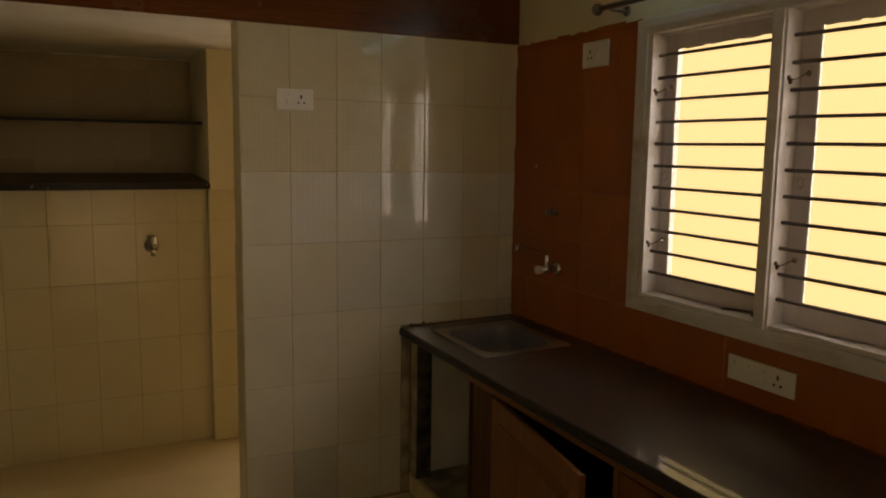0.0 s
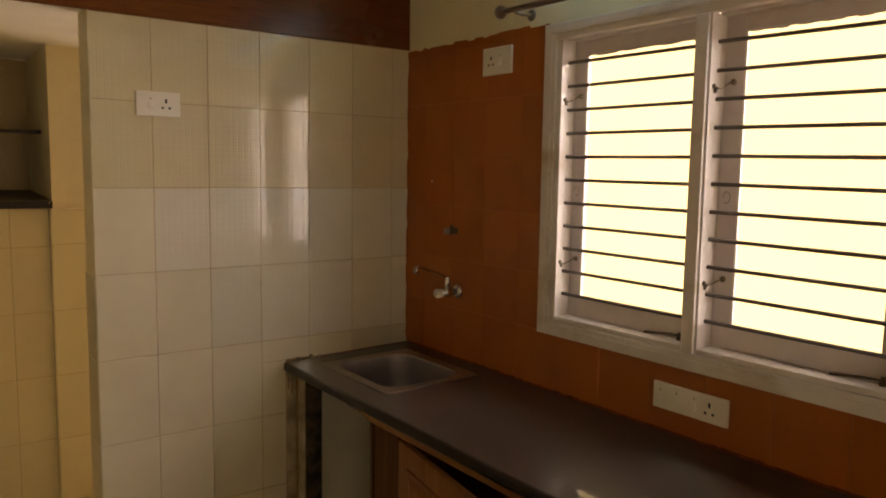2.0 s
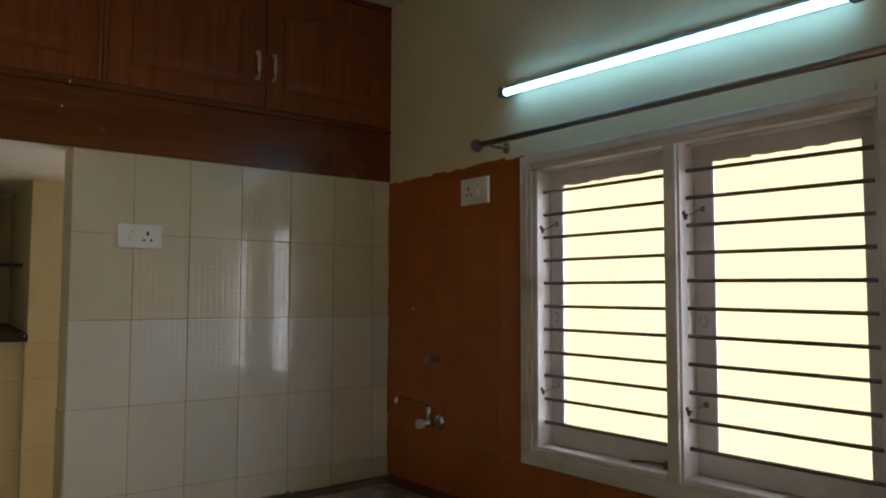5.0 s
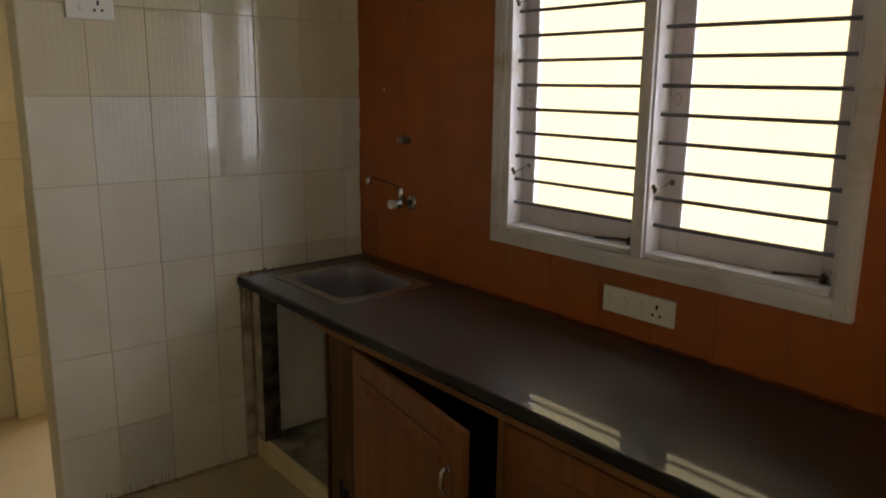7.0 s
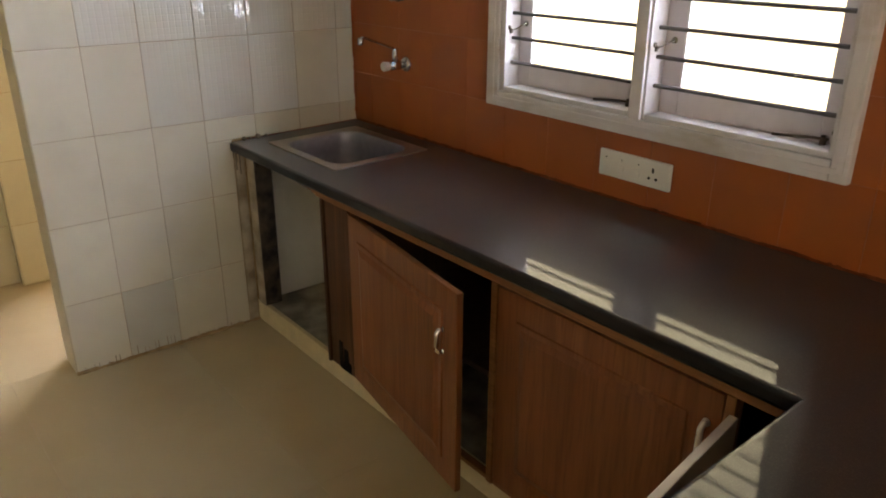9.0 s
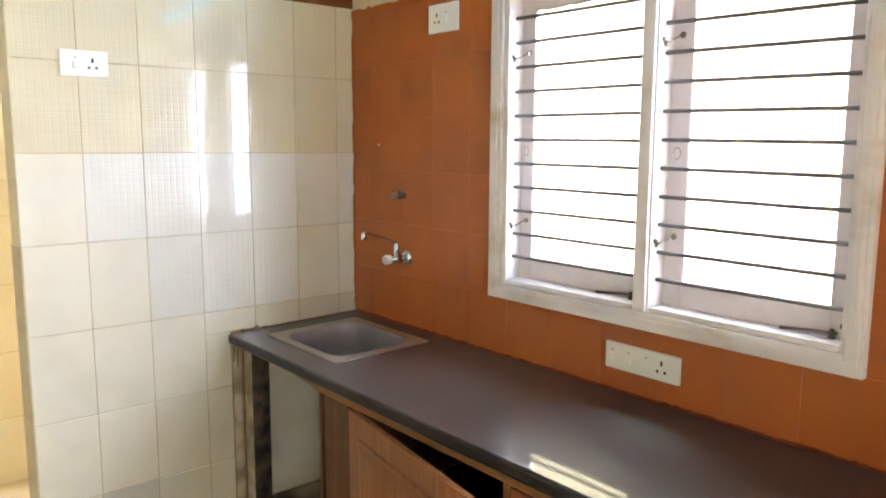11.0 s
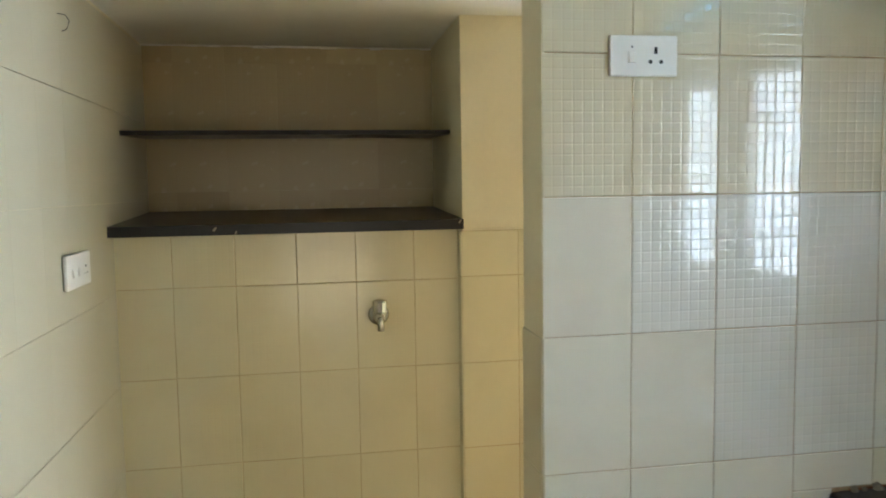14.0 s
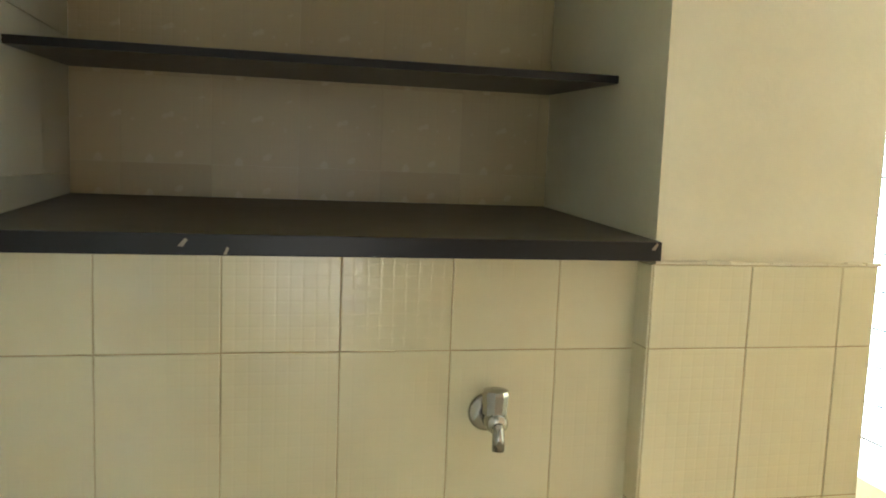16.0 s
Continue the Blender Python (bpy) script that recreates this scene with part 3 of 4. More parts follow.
LY = 3.362
for x0, x1, lab in ((0.056, 1.242, "red-brown veneered loft cabinet with closed panelled doors"), (1.245, 2.438, "red-brown veneered loft cabinet reaching the corner, doors closed")):
    cab = thing("loft_cabinet", lab, "cabinet", "loft cabinets")
    part("body", box(x0, x1, LY + 0.016, 3.95, SOFFIT + 0.092, CEIL - 0.004), M_LOFT, cab)
    part("top_rail", box(x0, x1, LY - 0.008, LY + 0.012, 2.846, CEIL - 0.002, 0.003), M_LOFT_X, cab)
    for sx in (x0, x1 - 0.014):
        part("stile", box(sx, sx + 0.014, LY - 0.006, LY + 0.013, 2.319, 2.845, 0.002), M_LOFT, cab)
    mid = (x0 + x1) / 2 + 0.003
    dw = mid - x0 - 0.018
    panel_door("door", dw, 0.520, M_LOFT, cab, pose(x0 + 0.016, LY + 0.002, 2.322), (dw - 0.034, 0.113), margin=0.078, handle_span=0.106, handle_metal=M_BRIGHT)
    dw2 = x1 - mid - 0.018
    panel_door("door", dw2, 0.520, M_LOFT, cab, pose(mid + 0.002, LY + 0.002, 2.322), (0.030, 0.113), margin=0.078, handle_span=0.106, handle_metal=M_BRIGHT)
fascia = thing("loft_fascia", "long glossy red-brown veneer fascia below the loft doors", "fascia")
part("board", box(0.056, 2.438, LY - 0.004, LY + 0.008, 2.086, 2.296, 0.0015), M_LOFT_X, fascia)
part("moulding", box(0.056, 2.438, LY - 0.014, LY + 0.006, 2.297, 2.318, 0.006, 3), M_LOFT_X, fascia)
for x, z in ((1.139, 2.300), (1.118, 2.214), (2.430, 2.31), (2.431, 2.83)):
    chip = thing("paint_fleck", "small white paint fleck on dark veneer", "fleck", "paint flecks on the loft")
    part("fleck", prism([(0, 0), (0.003, 0.001), (0.004, 0.008), (0.001, 0.009)], -0.001, 0.0005, 0.0005), M_PLASTIC, chip, "", pose(x, LY - (0.0145 if abs(z - 2.3) < 0.02 else 0.0065), z))

# ---- counter ----
def counter():
    """L-shaped granite slab with the sink's cut-out and a rounded front edge."""
    xs, ys = [1.20, 1.850, 1.985, 2.325, 2.440], [0.45, 1.072, 2.790, 3.215, 3.3585]
    bm = bmesh.new()
    grid = {}
    def v(i, j):
        if (i, j) not in grid:
            grid[i, j] = bm.verts.new((xs[i], ys[j], 0.806))
        return grid[i, j]
    for i in range(4):
        for j in range(4):
            if (j > 0 and i == 0) or (i == 2 and j == 2):
                continue
            bm.faces.new((v(i, j), v(i + 1, j), v(i + 1, j + 1), v(i, j + 1)))
    res = bmesh.ops.extrude_face_region(bm, geom=bm.faces[:])
    low = [g for g in res["geom"] if isinstance(g, bmesh.types.BMVert)]
    bmesh.ops.translate(bm, verts=low, vec=(0, 0, -0.040))
    bmesh.ops.recalc_face_normals(bm, faces=bm.faces[:])
    edges = []
    for e in bm.edges:
        a, b = e.verts
        if len(e.link_faces) == 2 and abs(e.link_faces[0].normal.dot(e.link_faces[1].normal)) < 0.1:
            mx, my = (a.co.x + b.co.x) / 2, (a.co.y + b.co.y) / 2
            front = (abs(mx - 1.85) < 0.001 and my > 1.1) or (abs(my - 1.072) < 0.001 and mx < 1.85) or abs(mx - 1.2) < 0.001 or abs(my - 0.45) < 0.001
            if front and abs(a.co.z - b.co.z) < 0.001:
                edges.append(e)
    bmesh.ops.bevel(bm, geom=edges, offset=0.011, segments=4, affect="EDGES", profile=0.5)
    return bm


worktop = thing("worktop", "dark polished granite worktop with a rounded edge", "worktop")
top_slab = part("slab", counter(), M_GRANITE, worktop)
# side faces darkened in colour, in place of the reflections that brighten the top
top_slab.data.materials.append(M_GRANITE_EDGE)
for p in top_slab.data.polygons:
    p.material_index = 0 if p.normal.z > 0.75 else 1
part("joint", box(2.434, 2.440, 0.46, 3.342, 0.806, 0.809, 0.001), M_GRIME, worktop, "grimy joint along the tiles")
part("back_joint", box(1.90, 2.4335, 3.354, 3.3585, 0.806, 0.8095, 0.001), M_GRIME, worktop, "grimy joint along the tiles")
lump = bmesh.new()
for x, y, s in ((1.905, 3.350, 0.010), (1.930, 3.349, 0.007), (1.965, 3.351, 0.012), (1.972, 3.345, 0.006), (2.0, 3.351, 0.008)):
    bmesh.ops.create_icosphere(lump, subdivisions=1, radius=s, matrix=Matrix.Translation((x, y - 0.005, 0.808 + s * 0.4)))
tagged(part("mortar_lumps", lump, M_CEMENT), "dark mortar lumps left on the worktop edge", "mortar", kind="stuff")


def rounded(cx, cy, hx, hy, rad, z, steps=6):
    pts = []
    for qx, qy, a0 in ((1, 1, 0), (-1, 1, 90), (-1, -1, 180), (1, -1, 270)):
        for i in range(steps + 1):
            a = radians(a0 + 90 * i / steps)
            pts.append((cx + qx * (hx - rad) + rad * math.cos(a), cy + qy * (hy - rad) + rad * math.sin(a), z))
    return pts


def loft_rings(rings, close=True):
    bm = bmesh.new()
    loops = [[bm.verts.new(p) for p in ring] for ring in rings]
    for a, b in zip(loops, loops[1:]):
        for i in range(len(a)):
            j = (i + 1) % len(a)
            bm.faces.new((a[i], a[j], b[j], b[i]))
    if close:
        bm.faces.new(loops[-1])
    return bm


sink = thing("sink", "stained stainless steel sink set in the worktop", "sink")
cx, cy = 2.157, 2.999
flange = [rounded(cx, cy, 0.203, 0.247, 0.012, 0.8062), rounded(cx, cy, 0.203, 0.247, 0.012, 0.8095), rounded(cx, cy, 0.200, 0.244, 0.012, 0.8105),
          rounded(cx, cy, 0.165, 0.205, 0.075, 0.8085)]
part("flange", loft_rings(flange, False), M_STEEL, sink, "scratched steel rim")
bowl = [rounded(cx, cy, 0.165, 0.205, 0.075, 0.8085), rounded(cx, cy, 0.1615, 0.2015, 0.075, 0.806), rounded(cx, cy, 0.160, 0.200, 0.075, 0.80), rounded(cx, cy, 0.158, 0.198, 0.075, 0.75), rounded(cx, cy, 0.156, 0.196, 0.075, 0.69),
        rounded(cx, cy, 0.150, 0.190, 0.075, 0.660), rounded(cx, cy, 0.138, 0.178, 0.073, 0.648), rounded(cx, cy, 0.115, 0.155, 0.07, 0.642), rounded(cx, cy, 0.04, 0.04, 0.039, 0.640)]
part("bowl", loft_rings(bowl), M_BOWL, sink, smooth=True)
part("drain", add_lathe(bmesh.new(), [(0.036, 0.6402), (0.036, 0.643), (0.028, 0.642), (0.012, 0.6405)], 20, pose(cx, cy, 0)), M_STEEL, sink, "dull drain ring", smooth=True)

# the worktop was laid with a slight fall to the front
tilt = Matrix.Translation((1.98, 0, 0.806)) @ Matrix.Rotation(radians(-1.2), 4, "Y") @ Matrix.Translation((-1.98, 0, -0.806))
for ob in (worktop, sink):
    ob.matrix_basis = tilt @ ob.matrix_basis

# ---- things under the counter ----
pier = thing("counter_pier", "stained grey cement pier carrying the worktop", "pier")
part("front", box(1.902, 1.980, 3.283, 3.344, 0.104, 0.765, 0.004), M_PIER, pier)
# thin blotched near-black sheet over the pier's side face
part("stain", box(1.906, 1.978, 3.2795, 3.2835, 0.106, 0.763, 0.001), M_PIER_SIDE, pier, "blotchy near-black layer on its side")

bracket_bm = bmesh.new()
under = [(2.7285 + 0.19 * u, 0.734 + 0.026 * (1 - (1 - u) ** 2)) for u in (i / 8 for i in range(9))]
for (ya, za), (yb, zb) in zip(under, under[1:]):
    add_box(bracket_bm, 1.872, 1.893, ya, yb, (za + zb) / 2, 0.765)
base = thing("base_cabinet", "brown veneered base cabinet, one door hanging open", "cabinet")
part("lipping", box(1.872, 1.893, 1.10, 2.728, 0.734, 0.765, 0.003), M_FRAME, base, "tan wooden lipping under the worktop")
part("bracket", bracket_bm, M_FRAME, base, "curved end of the lipping")
part("post", box(1.884, 1.945, 2.553, 2.727, 0.110, 0.733, 0.003), M_POST, base, "stained wooden post with a chipped foot")
part("post_edge", box(1.874, 1.883, 2.552, 2.570, 0.120, 0.733, 0.002), M_POST, base)
part("post_edge", box(1.874, 1.883, 2.711, 2.727, 0.112, 0.733, 0.002), M_POST, base)
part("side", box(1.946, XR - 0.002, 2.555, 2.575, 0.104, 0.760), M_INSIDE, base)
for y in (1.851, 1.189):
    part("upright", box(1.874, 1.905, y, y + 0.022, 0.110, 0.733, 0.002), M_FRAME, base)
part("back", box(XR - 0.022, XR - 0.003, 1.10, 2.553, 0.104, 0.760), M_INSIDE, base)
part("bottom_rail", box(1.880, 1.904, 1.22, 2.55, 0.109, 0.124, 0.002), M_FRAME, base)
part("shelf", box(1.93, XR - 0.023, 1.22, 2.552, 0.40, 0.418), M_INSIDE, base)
panel_door("door", 0.684, 0.602, M_DOOR, base, pose(1.880, 2.546, 0.126, 0, 0, -99.3), (0.614, 0.407), False, 0.07, 0.07)
panel_door("door", 0.634, 0.602, M_DOOR, base, pose(1.882, 1.846, 0.126, 0, 0, -90), (0.604, 0.434), False, 0.07, 0.095, M_BRIGHT)
panel_door("door", 0.42, 0.575, M_LIT_DOOR, base, pose(1.865, 1.185, 0.126, 0, 0, -172), (0.37, 0.40), False, 0.05, 0.07)
leg = thing("leg_cabinet", "dark open base under the return worktop", "cabinet")
part("end", box(1.26, 1.28, 0.50, 1.02, FLOOR, 0.764), M_POST, leg)
part("side", box(1.281, 2.42, 0.50, 0.52, FLOOR, 0.764), M_POST, leg)

# black scorch and chips at the foot of the post
sc = bmesh.new()
for i in range(9):
    a = RNG.uniform(0, 1)
    add_box(sc, 1.8815, 1.8838, 2.58 + 0.10 * a, 2.58 + 0.10 * a + RNG.uniform(0.012, 0.035), 0.111, 0.13 + RNG.uniform(0.0, 0.10) * (1 - abs(a - 0.5)))
part("scorch", sc, M_HOLE, base, "blackened broken veneer")

# ---- niche shelves ----
def stone_shelf(label, x0, x1, y0, y1, z0, z1, rise=0.0):
    t = thing("stone_shelf", label, "shelf", "niche shelves")
    bm = box(x0, x1, y0 + 0.0045, y1, z0, z1, 0.001)
    for v in bm.verts:
        v.co.z += rise * (v.co.y - y0) / (y1 - y0)
    part("slab", bm, M_SLAB, t)
    part("edge", box(x0, x1, y0, y0 + 0.004, z0 + 0.0005, z1 - 0.0005, 0.0015), M_GRANITE_EDGE, t, "polished black edge")
    return t


low_shelf = stone_shelf("thick black stone shelf with a chipped polished edge", XL + 0.002, 1.192, 4.333, YR - 0.008, 1.381, 1.416, 0.028)
stone_shelf("thin black stone shelf set into the niche", XL + 0.002, 1.192, 4.556, YR - 0.008, 1.715, 1.732, 0.013)
for x, w in ((0.372, 0.016), (0.44, 0.010), (1.172, 0.014)):
    part("chip", prism([(0, 0), (w * 0.5, -0.002), (w, 0.010), (w * 0.7, 0.013)], -0.0008, 0.001, 0.0004), M_CEMENT, low_shelf, "pale chip in the edge", pose(x, 4.3335, 1.396 if x < 0.4 else (1.383 if x < 1 else 1.402)))

# ---- taps ----
def wall_tap(m):
    """Bib tap: flange, body, knob on top, spout that turns down; comes out of the wall along -y."""
    t = thing("bib_tap", "small chrome bib tap on the tiles", "tap")
    part("flange", add_lathe(bmesh.new(), [(0.031, 0), (0.0315, 0.003), (0.028, 0.008), (0.019, 0.012), (0.015, 0.013)], 28, pose(0, 0, 0, 90)), M_DULL, t, smooth=True)
    bm = add_lathe(bmesh.new(), [(0.013, 0.0), (0.013, 0.028), (0.017, 0.032), (0.017, 0.062), (0.012, 0.067)], 20, pose(0, 0, 0, 90))
    add_lathe(bm, [(0.014, 0), (0.014, 0.010), (0.010, 0.012)], 20, pose(0, -0.046, 0.004))
    part("body", bm, M_DULL, t, smooth=True)
    k = add_lathe(bmesh.new(), [(0.012, 0), (0.019, 0.002), (0.0215, 0.034), (0.019, 0.039), (0.008, 0.042), (0.002, 0.042)], 10, pose(0, -0.046, 0.009))
    part("knob", k, M_DULL, t, "faceted chrome knob")
    part("spout", add_pipe(bmesh.new(), [(0, -0.056, -0.002), (0, -0.066, -0.006), (0, -0.071, -0.016), (0, -0.072, -0.038)], 0.0095, 14), M_DULL, t, smooth=True)
    t.matrix_basis = m
    return t


wall_tap(pose(0.903, 4.405, 1.092) @ Matrix.Scale(1.15, 4))


def sink_tap(m):
    """Wall-mounted sink tap with a swivel spout; comes out along -y, the spout swings to the side."""
    t = thing("sink_tap", "chrome wall tap with swivel spout above the sink", "tap")
    part("flange", add_lathe(bmesh.new(), [(0.030, 0), (0.030, 0.004), (0.022, 0.012), (0.013, 0.014)], 28, pose(0, 0, 0, 90)), M_CHROME, t, smooth=True)
    bm = add_lathe(bmesh.new(), [(0.013, 0.0), (0.013, 0.030), (0.018, 0.034), (0.018, 0.070), (0.012, 0.075), (0.012, 0.088)], 20, pose(0, 0, 0, 90))
    add_lathe(bm, [(0.012, 0), (0.012, 0.040), (0.010, 0.046), (0.010, 0.055)], 18, pose(0, -0.052, 0.008))
    part("body", bm, M_CHROME, t, smooth=True)
    part("knob", add_lathe(bmesh.new(), [(0.012, 0.0), (0.017, 0.004), (0.019, 0.026), (0.015, 0.031), (0.005, 0.032)], 10, pose(0, -0.080, 0, 90)), M_ACRYLIC, t, "cloudy acrylic knob")
    sp = add_pipe(bmesh.new(), [(0, -0.052, 0.056), (0.0, -0.058, 0.063), (-0.002, -0.10, 0.080), (-0.003, -0.15, 0.098), (-0.004, -0.188, 0.112), (-0.004, -0.20, 0.112), (-0.004, -0.203, 0.102)], 0.0050, 12)
    part("spout", sp, M_CHROME, t, smooth=True)
    part("nozzle", add_lathe(bmesh.new(), [(0.009, 0), (0.011, 0.004), (0.011, 0.022), (0.008, 0.026)], 16, pose(-0.004, -0.203, 0.086)), M_CHROME, t, smooth=True)
    t.matrix_basis = m
    return t


sink_tap(pose(2.440, 2.992, 1.092, 0, 0, -90))
stub = thing("pipe_stub", "dull capped water pipe stub in the orange wall", "pipe")
part("pipe", add_lathe(bmesh.new(), [(0.013, 0.0), (0.013, 0.004), (0.009, 0.006), (0.009, 0.045)], 18, pose(0, 0, 0, 90)), M_BRASS, stub, smooth=True)
part("cap", add_lathe(bmesh.new(), [(0.013, 0.038), (0.013, 0.054), (0.006, 0.056)], 6, pose(0, 0, 0, 90)), M_STEEL, stub)
valve = add_lathe(bmesh.new(), [(0.007, -0.014), (0.010, -0.012), (0.010, 0.012), (0.005, 0.016), (0.005, 0.024)], 12, pose(0, -0.022, 0))
part("spindle", valve, M_BRASS, stub, smooth=True)
stub.matrix_basis = pose(2.440, 3.012, 1.336, 0, 0, -90)
plug = thing("wall_plug", "white plug in a drilled hole", "wall plug")
part("plug", add_lathe(bmesh.new(), [(0.005, 0), (0.005, 0.003), (0.002, 0.003)], 10, pose(0, 0, 0, 90)), M_PLASTIC, plug)
plug.matrix_basis = pose(2.440, 3.181, 1.531, 0, 0, -90)
hook = thing("wall_hook", "thin bent wire hook in the cream wall", "hook")
part("wire", add_pipe(bmesh.new(), [(0.0, 0, 0.0), (0, -0.02, -0.004), (0, -0.028, -0.020), (0.002, -0.02, -0.040), (0.004, -0.008, -0.044)], 0.0016, 6), M_ROD, hook)
hook.matrix_basis = pose(XL + 0.006, 3.96, 1.985, 0, 0, 90)

# ---- electrical plates ----
def switch_plate(w, h, modules, label, m, dot=0.0022):
    """Modular plate in the xz plane that faces -y, centred on the origin."""
    t = thing("switch_plate", label, "switch plate", "wall switch plates")
    part("plate", box(-w / 2, w / 2, -0.011, 0.0, -h / 2, h / 2, 0.004, 3), M_PLASTIC, t)
    for kind, x in modules:
        if kind == "switch":
            bm = prism([(x - 0.009, -0.016), (x + 0.009, -0.016), (x + 0.009, 0.009), (x - 0.009, 0.009)], -0.0132, -0.0108, 0.002)
            for v in bm.verts:
                if v.co.y < -0.012 and v.co.z < 0:
                    v.co.y -= 0.0035
            s = part("rocker", bm, M_PLASTIC, t)
            part("mark", box(x - dot * 0.7, x + dot * 0.7, -0.0113, -0.0109, 0.0155, 0.0155 + 2.2 * dot), M_HOLE, s)
        else:
            so = part("socket", box(x - 0.021, x + 0.021, -0.0114, -0.0108, -0.022, 0.022, 0.0003, 1), M_PLASTIC, t)
            part("pin_hole", box(x - 0.0036, x + 0.0036, -0.0119, -0.0113, 0.004, 0.004 + 6.5 * dot, 0.0003, 1), M_HOLE, so)
            for px in (-0.012, 0.012):
                part("pin_hole", add_lathe(bmesh.new(), [(2.0 * dot, 0), (2.0 * dot, 0.0006)], 12, pose(x + px, -0.0113, -0.0125, 90)), M_HOLE, so)
    t.matrix_basis = m
    return t


switch_plate(0.151, 0.085, (("switch", -0.027), ("socket", 0.026)), "white switch and three-pin socket plate on tiles", pose(1.383, 3.362, 1.792))
switch_plate(0.160, 0.100, (("socket", -0.031), ("switch", 0.018)), "white socket and switch plate high on the orange wall", pose(2.4395, 2.770, 1.980, 0, 0, -90))
switch_plate(0.250, 0.079, (("switch", -0.099), ("switch", -0.042), ("switch", 0.017), ("socket", 0.068)), "white four-module switch plate below the window", pose(2.4395, 1.883, 0.924, 0, 0, -90))
switch_plate(0.207, 0.092, (("switch", -0.055), ("switch", -0.005), ("socket", 0.055)), "white switch plate on the cream wall", pose(XL + 0.0065, 3.988, 1.318, 0, 0, 90), 0.0010)

# ---- tube light and curtain rod ----
tube = thing("tube_light", "lit fluorescent tube on a slim wall batten", "tube light")
bm = box(2.414, 2.4415, 1.36, 2.575, 2.306, 2.334, 0.003)
for v in bm.verts:
    v.co.z -= 0.030 * (2.575 - v.co.y) / 1.2
part("batten", bm, M_BATTEN, tube)
part("tube", add_pipe(bmesh.new(), [(2.388, 1.378, 2.272), (2.388, 2.545, 2.302)], 0.0125, 20), M_TUBE, tube, "glowing mint-white tube", smooth=True)
for y, z in ((1.364, 2.272), (2.560, 2.302)):
    part("holder", box(2.374, 2.4135, y - 0.013, y + 0.013, z - 0.014, z + 0.020, 0.004), M_BATTEN, tube)
part("starter", add_lathe(bmesh.new(), [(0.011, 0), (0.011, 0.03), (0.006, 0.032)], 14, pose(2.412, 1.335, 2.288, 90)), M_BATTEN, tube)
cable = thing("cable", "thin cream cable loop above the tube light", "cable")
part("wire", add_pipe(bmesh.new(), [(2.437, 1.882 - 0.036 * math.cos(a), 2.318 + 0.030 * math.sin(a)) for a in (math.pi * i / 12 for i in range(13))], 0.0013, 6), M_CREAM, cable)

rail = thing("curtain_rod", "brown metal curtain rod on brackets above the window", "curtain rod")
part("rod", add_pipe(bmesh.new(), [(2.365, 1.02, 2.118), (2.365, 2.660, 2.130)], 0.0105, 14), M_CURTAINROD, rail, smooth=True)
for y, s in ((2.655, -1), (1.025, 1)):
    part("finial", add_lathe(bmesh.new(), [(0.009, 0), (0.015, 0.004), (0.011, 0.009), (0.021, 0.014), (0.024, 0.024), (0.020, 0.034), (0.006, 0.038)], 20, pose(2.365, y, 2.130 if s < 0 else 2.118, 90 * s)), M_CURTAINROD, rail, smooth=True)
for y in (2.60, 1.10):
    bm = add_pipe(bmesh.new(), [(2.442, y, 2.118), (2.40, y, 2.116), (2.365, y, 2.118)], 0.006, 10)
    add_lathe(bm, [(0.020, 0), (0.020, 0.004), (0.008, 0.008)], 16, pose(2.4425, y, 2.118, 0, -90, 0))
    part("bracket", bm, M_CURTAINROD, rail, smooth=True)

# ---- tiles, last ----
def wall_t(u, v):
    return pose(u, YT, v)


def wall_r(u, v):
    return pose(XR - 0.002, -u, v, 0, 0, -90)


def wall_l(u, v):
    return pose(XL, u, v, 0, 0, 90)


cols = [1.163, 1.363, 1.561, 1.760, 1.966, 2.163, 2.356, 2.4395]
rows = [0.018, 0.297, 0.594, 0.898, 1.200, 1.499, 1.798, 2.0845]
for j in range(7):
    for i in range(7):
        u0, u1, v0, v1 = cols[i], cols[i + 1], rows[j], rows[j + 1]
        mat = M_TILE_B if j >= 5 else (M_TILE_WR if j >= 4 and i > 0 else M_TILE_W)
        if j == 3 and 1 < i < 5:
            mat = M_TILE_WR
        if j == 0 and i == 1:
            mat = M_TILE_G
        if j < 3 and i > 3:
            continue
        if j < 3 and i == 3:
            lay_tile(wall_tiled, u0, 1.862, v0, min(v1, 0.811), wall_t, mat)
            continue
        lay_tile(wall_tiled, u0, u1, v0, v1, wall_t, mat)
lay_tile(wall_tiled, 1.760, 1.966, 0.811, 0.898, wall_t, M_TILE_W)
for i in range(4, 7):
    lay_tile(wall_tiled, cols[i], cols[i + 1], 0.808, 0.898, wall_t, M_TILE_C)
for j in range(4):
    lay_tile(wall_tiled, -3.508, -3.366, rows[j], rows[j + 1], lambda u, v: pose(1.169, -u, v, 0, 0, -90), M_TILE_YL, 0.010)

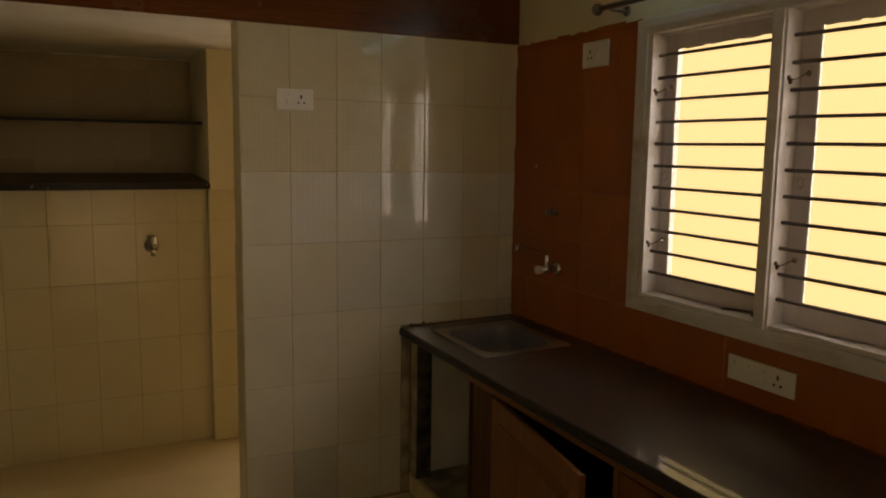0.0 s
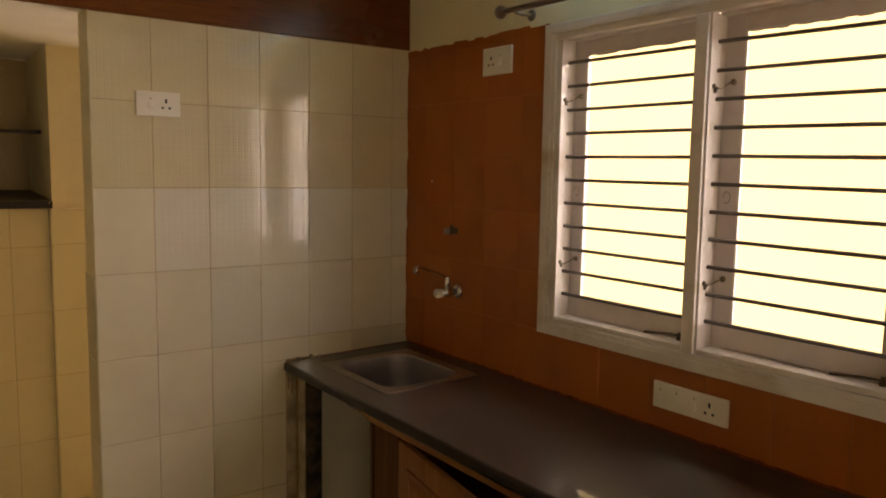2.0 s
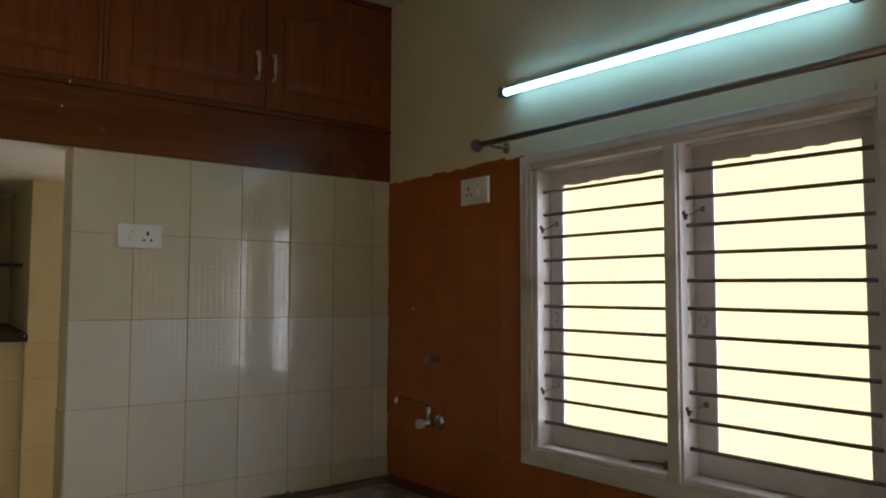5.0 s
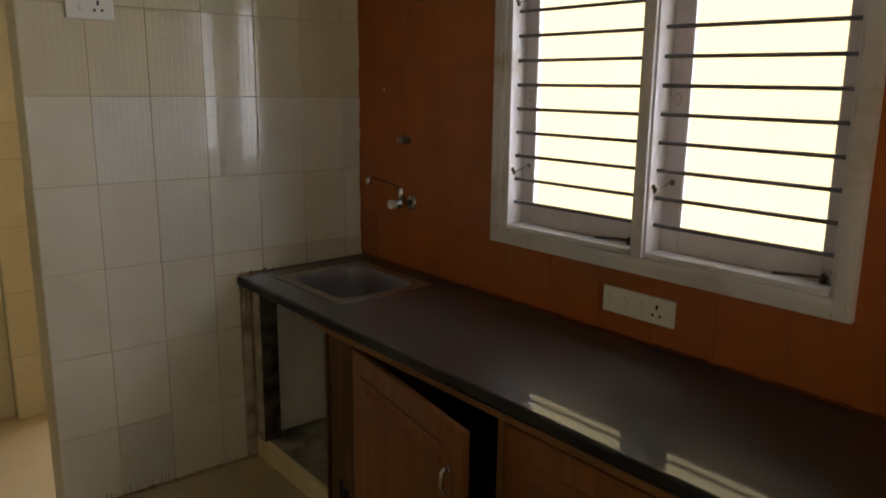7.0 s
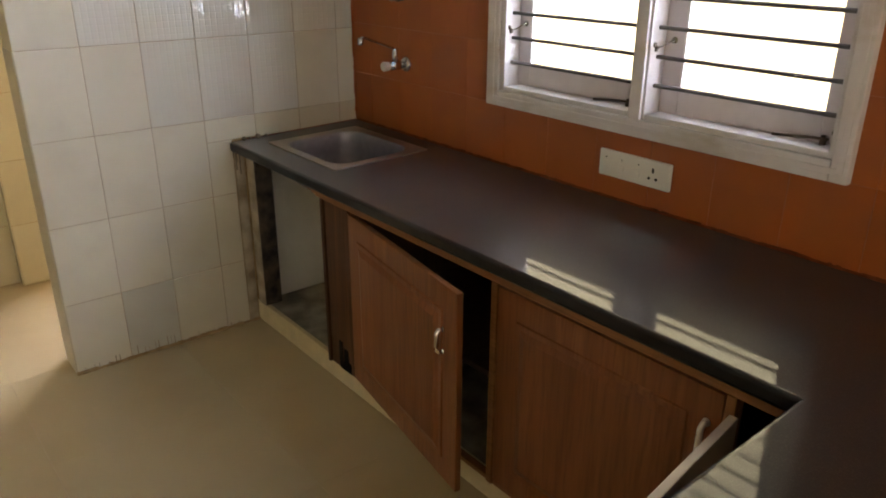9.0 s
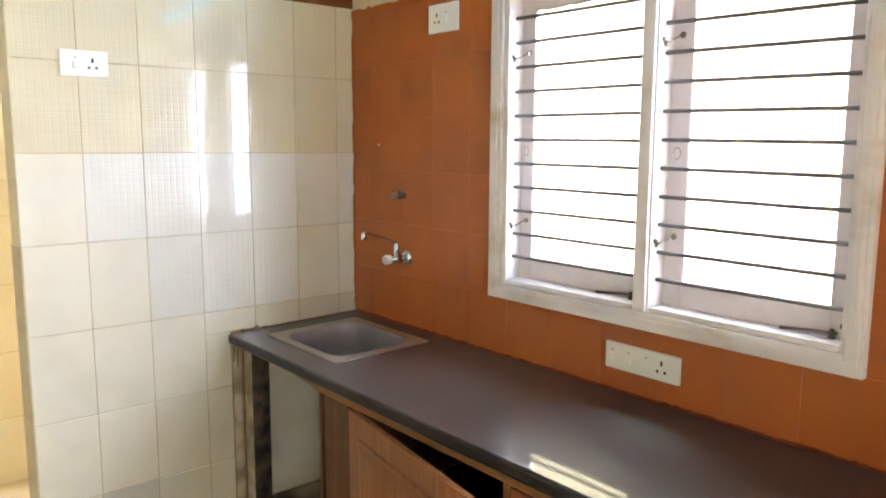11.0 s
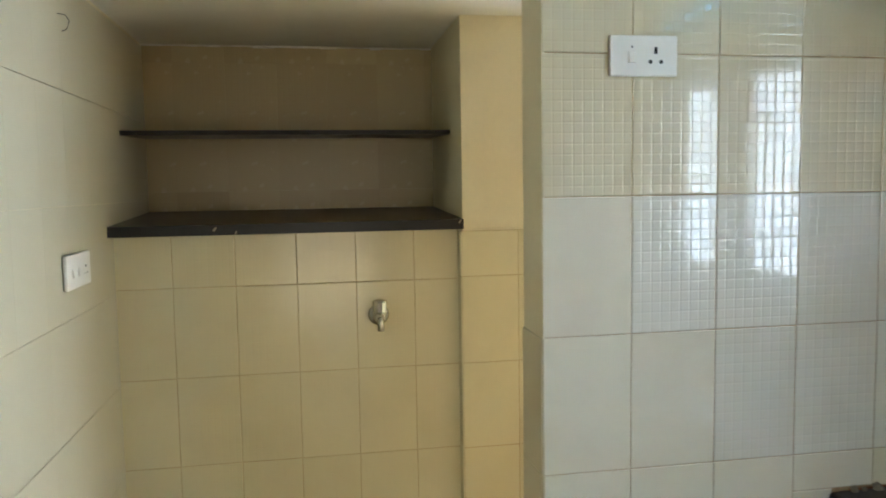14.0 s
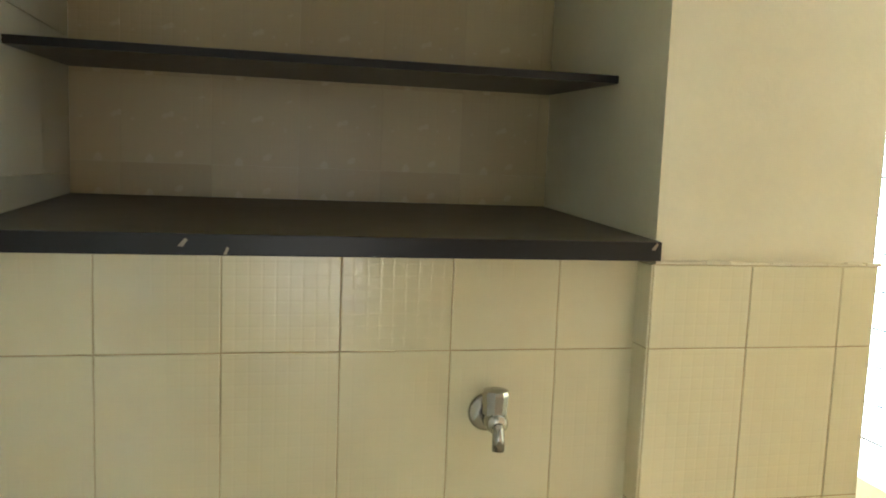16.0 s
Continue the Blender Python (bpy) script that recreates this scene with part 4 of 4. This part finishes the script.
ncols = [0.054, 0.232, 0.432, 0.632, 0.830, 1.030, 1.186]
nrows = [0.018, 0.305, 0.605, 0.905, 1.206, 1.379]
for j in range(5):
    for i in range(6):
        lay_tile(wall_niche, ncols[i], ncols[i + 1], nrows[j], nrows[j + 1], lambda u, v: pose(u, YN, v), M_TILE_Y)
    for u0, u1 in ((1.187, 1.386), (1.386, 1.580), (1.580, 1.660)):
        lay_tile(pilaster, u0, u1, nrows[j] + 0.012 * (j > 0), min(nrows[j + 1] + 0.012, 1.374), lambda u, v: pose(u, 4.353, v), M_TILE_Y, 0.005)
    lay_tile(pilaster, -4.411, -4.350, nrows[j] + 0.012 * (j > 0), min(nrows[j + 1] + 0.012, 1.374), lambda u, v: pose(1.187, -u, v, 0, 0, -90), M_TILE_Y, 0.004)
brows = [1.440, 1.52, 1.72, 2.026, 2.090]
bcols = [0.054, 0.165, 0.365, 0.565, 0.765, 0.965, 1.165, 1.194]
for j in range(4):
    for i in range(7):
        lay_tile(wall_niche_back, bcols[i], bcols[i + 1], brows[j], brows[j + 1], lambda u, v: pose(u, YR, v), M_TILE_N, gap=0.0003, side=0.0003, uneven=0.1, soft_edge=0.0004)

lrows = [0.018, 0.29, 0.59, 0.89, 1.192, 1.489, 1.791, 2.084]
y = 4.97
while y > 2.2:
    for a, b in zip(lrows, lrows[1:]):
        lay_tile(wall_left, y - 0.2, y, a, b, wall_l, M_TILE_YL, 0.004, 0.0014, side=0.0, uneven=0.05, soft_edge=0.0004)
    y -= 0.2

orows = [0.808, 1.022, 1.222, 1.430, 1.636, 1.846, 2.070]
ocols = [3.362 - 0.126 - 0.2 * k for k in range(16)]
ocols = [3.362] + ocols
for j in range(6):
    z0, z1 = orows[j], orows[j + 1]
    for a, b in zip(ocols, ocols[1:]):
        spans = [(b, a)]
        if z1 > FZ0 + 0.02:
            # beside the window the tiles are cut at its frame
            spans = [(max(b, FY1 - 0.02), a), (b, min(a, FY0 + 0.02))]
        for lo, hi in spans:
            if hi - lo > 0.012:
                lay_tile(wall_right, -hi, -lo, z0, z1, wall_r, M_TILE_O, 0.004, *((0.0012, "tile", None, 0.6, 0.0012) if j == 0 else (0.0004, "tile", None, 0.06, 0.0004)))

x = -0.25
while x < 2.7:
    y = -1.95
    while y < 5.9:
        ob = new("tile", tile_mesh(0.5997, 0.5997, 0.004, M_FLOOR, 0.0006))
        ob.parent = floor
        ob.matrix_basis = pose(x, y, FLOOR - 0.004, -90, 0, 0)
        y += 0.6
    x += 0.6
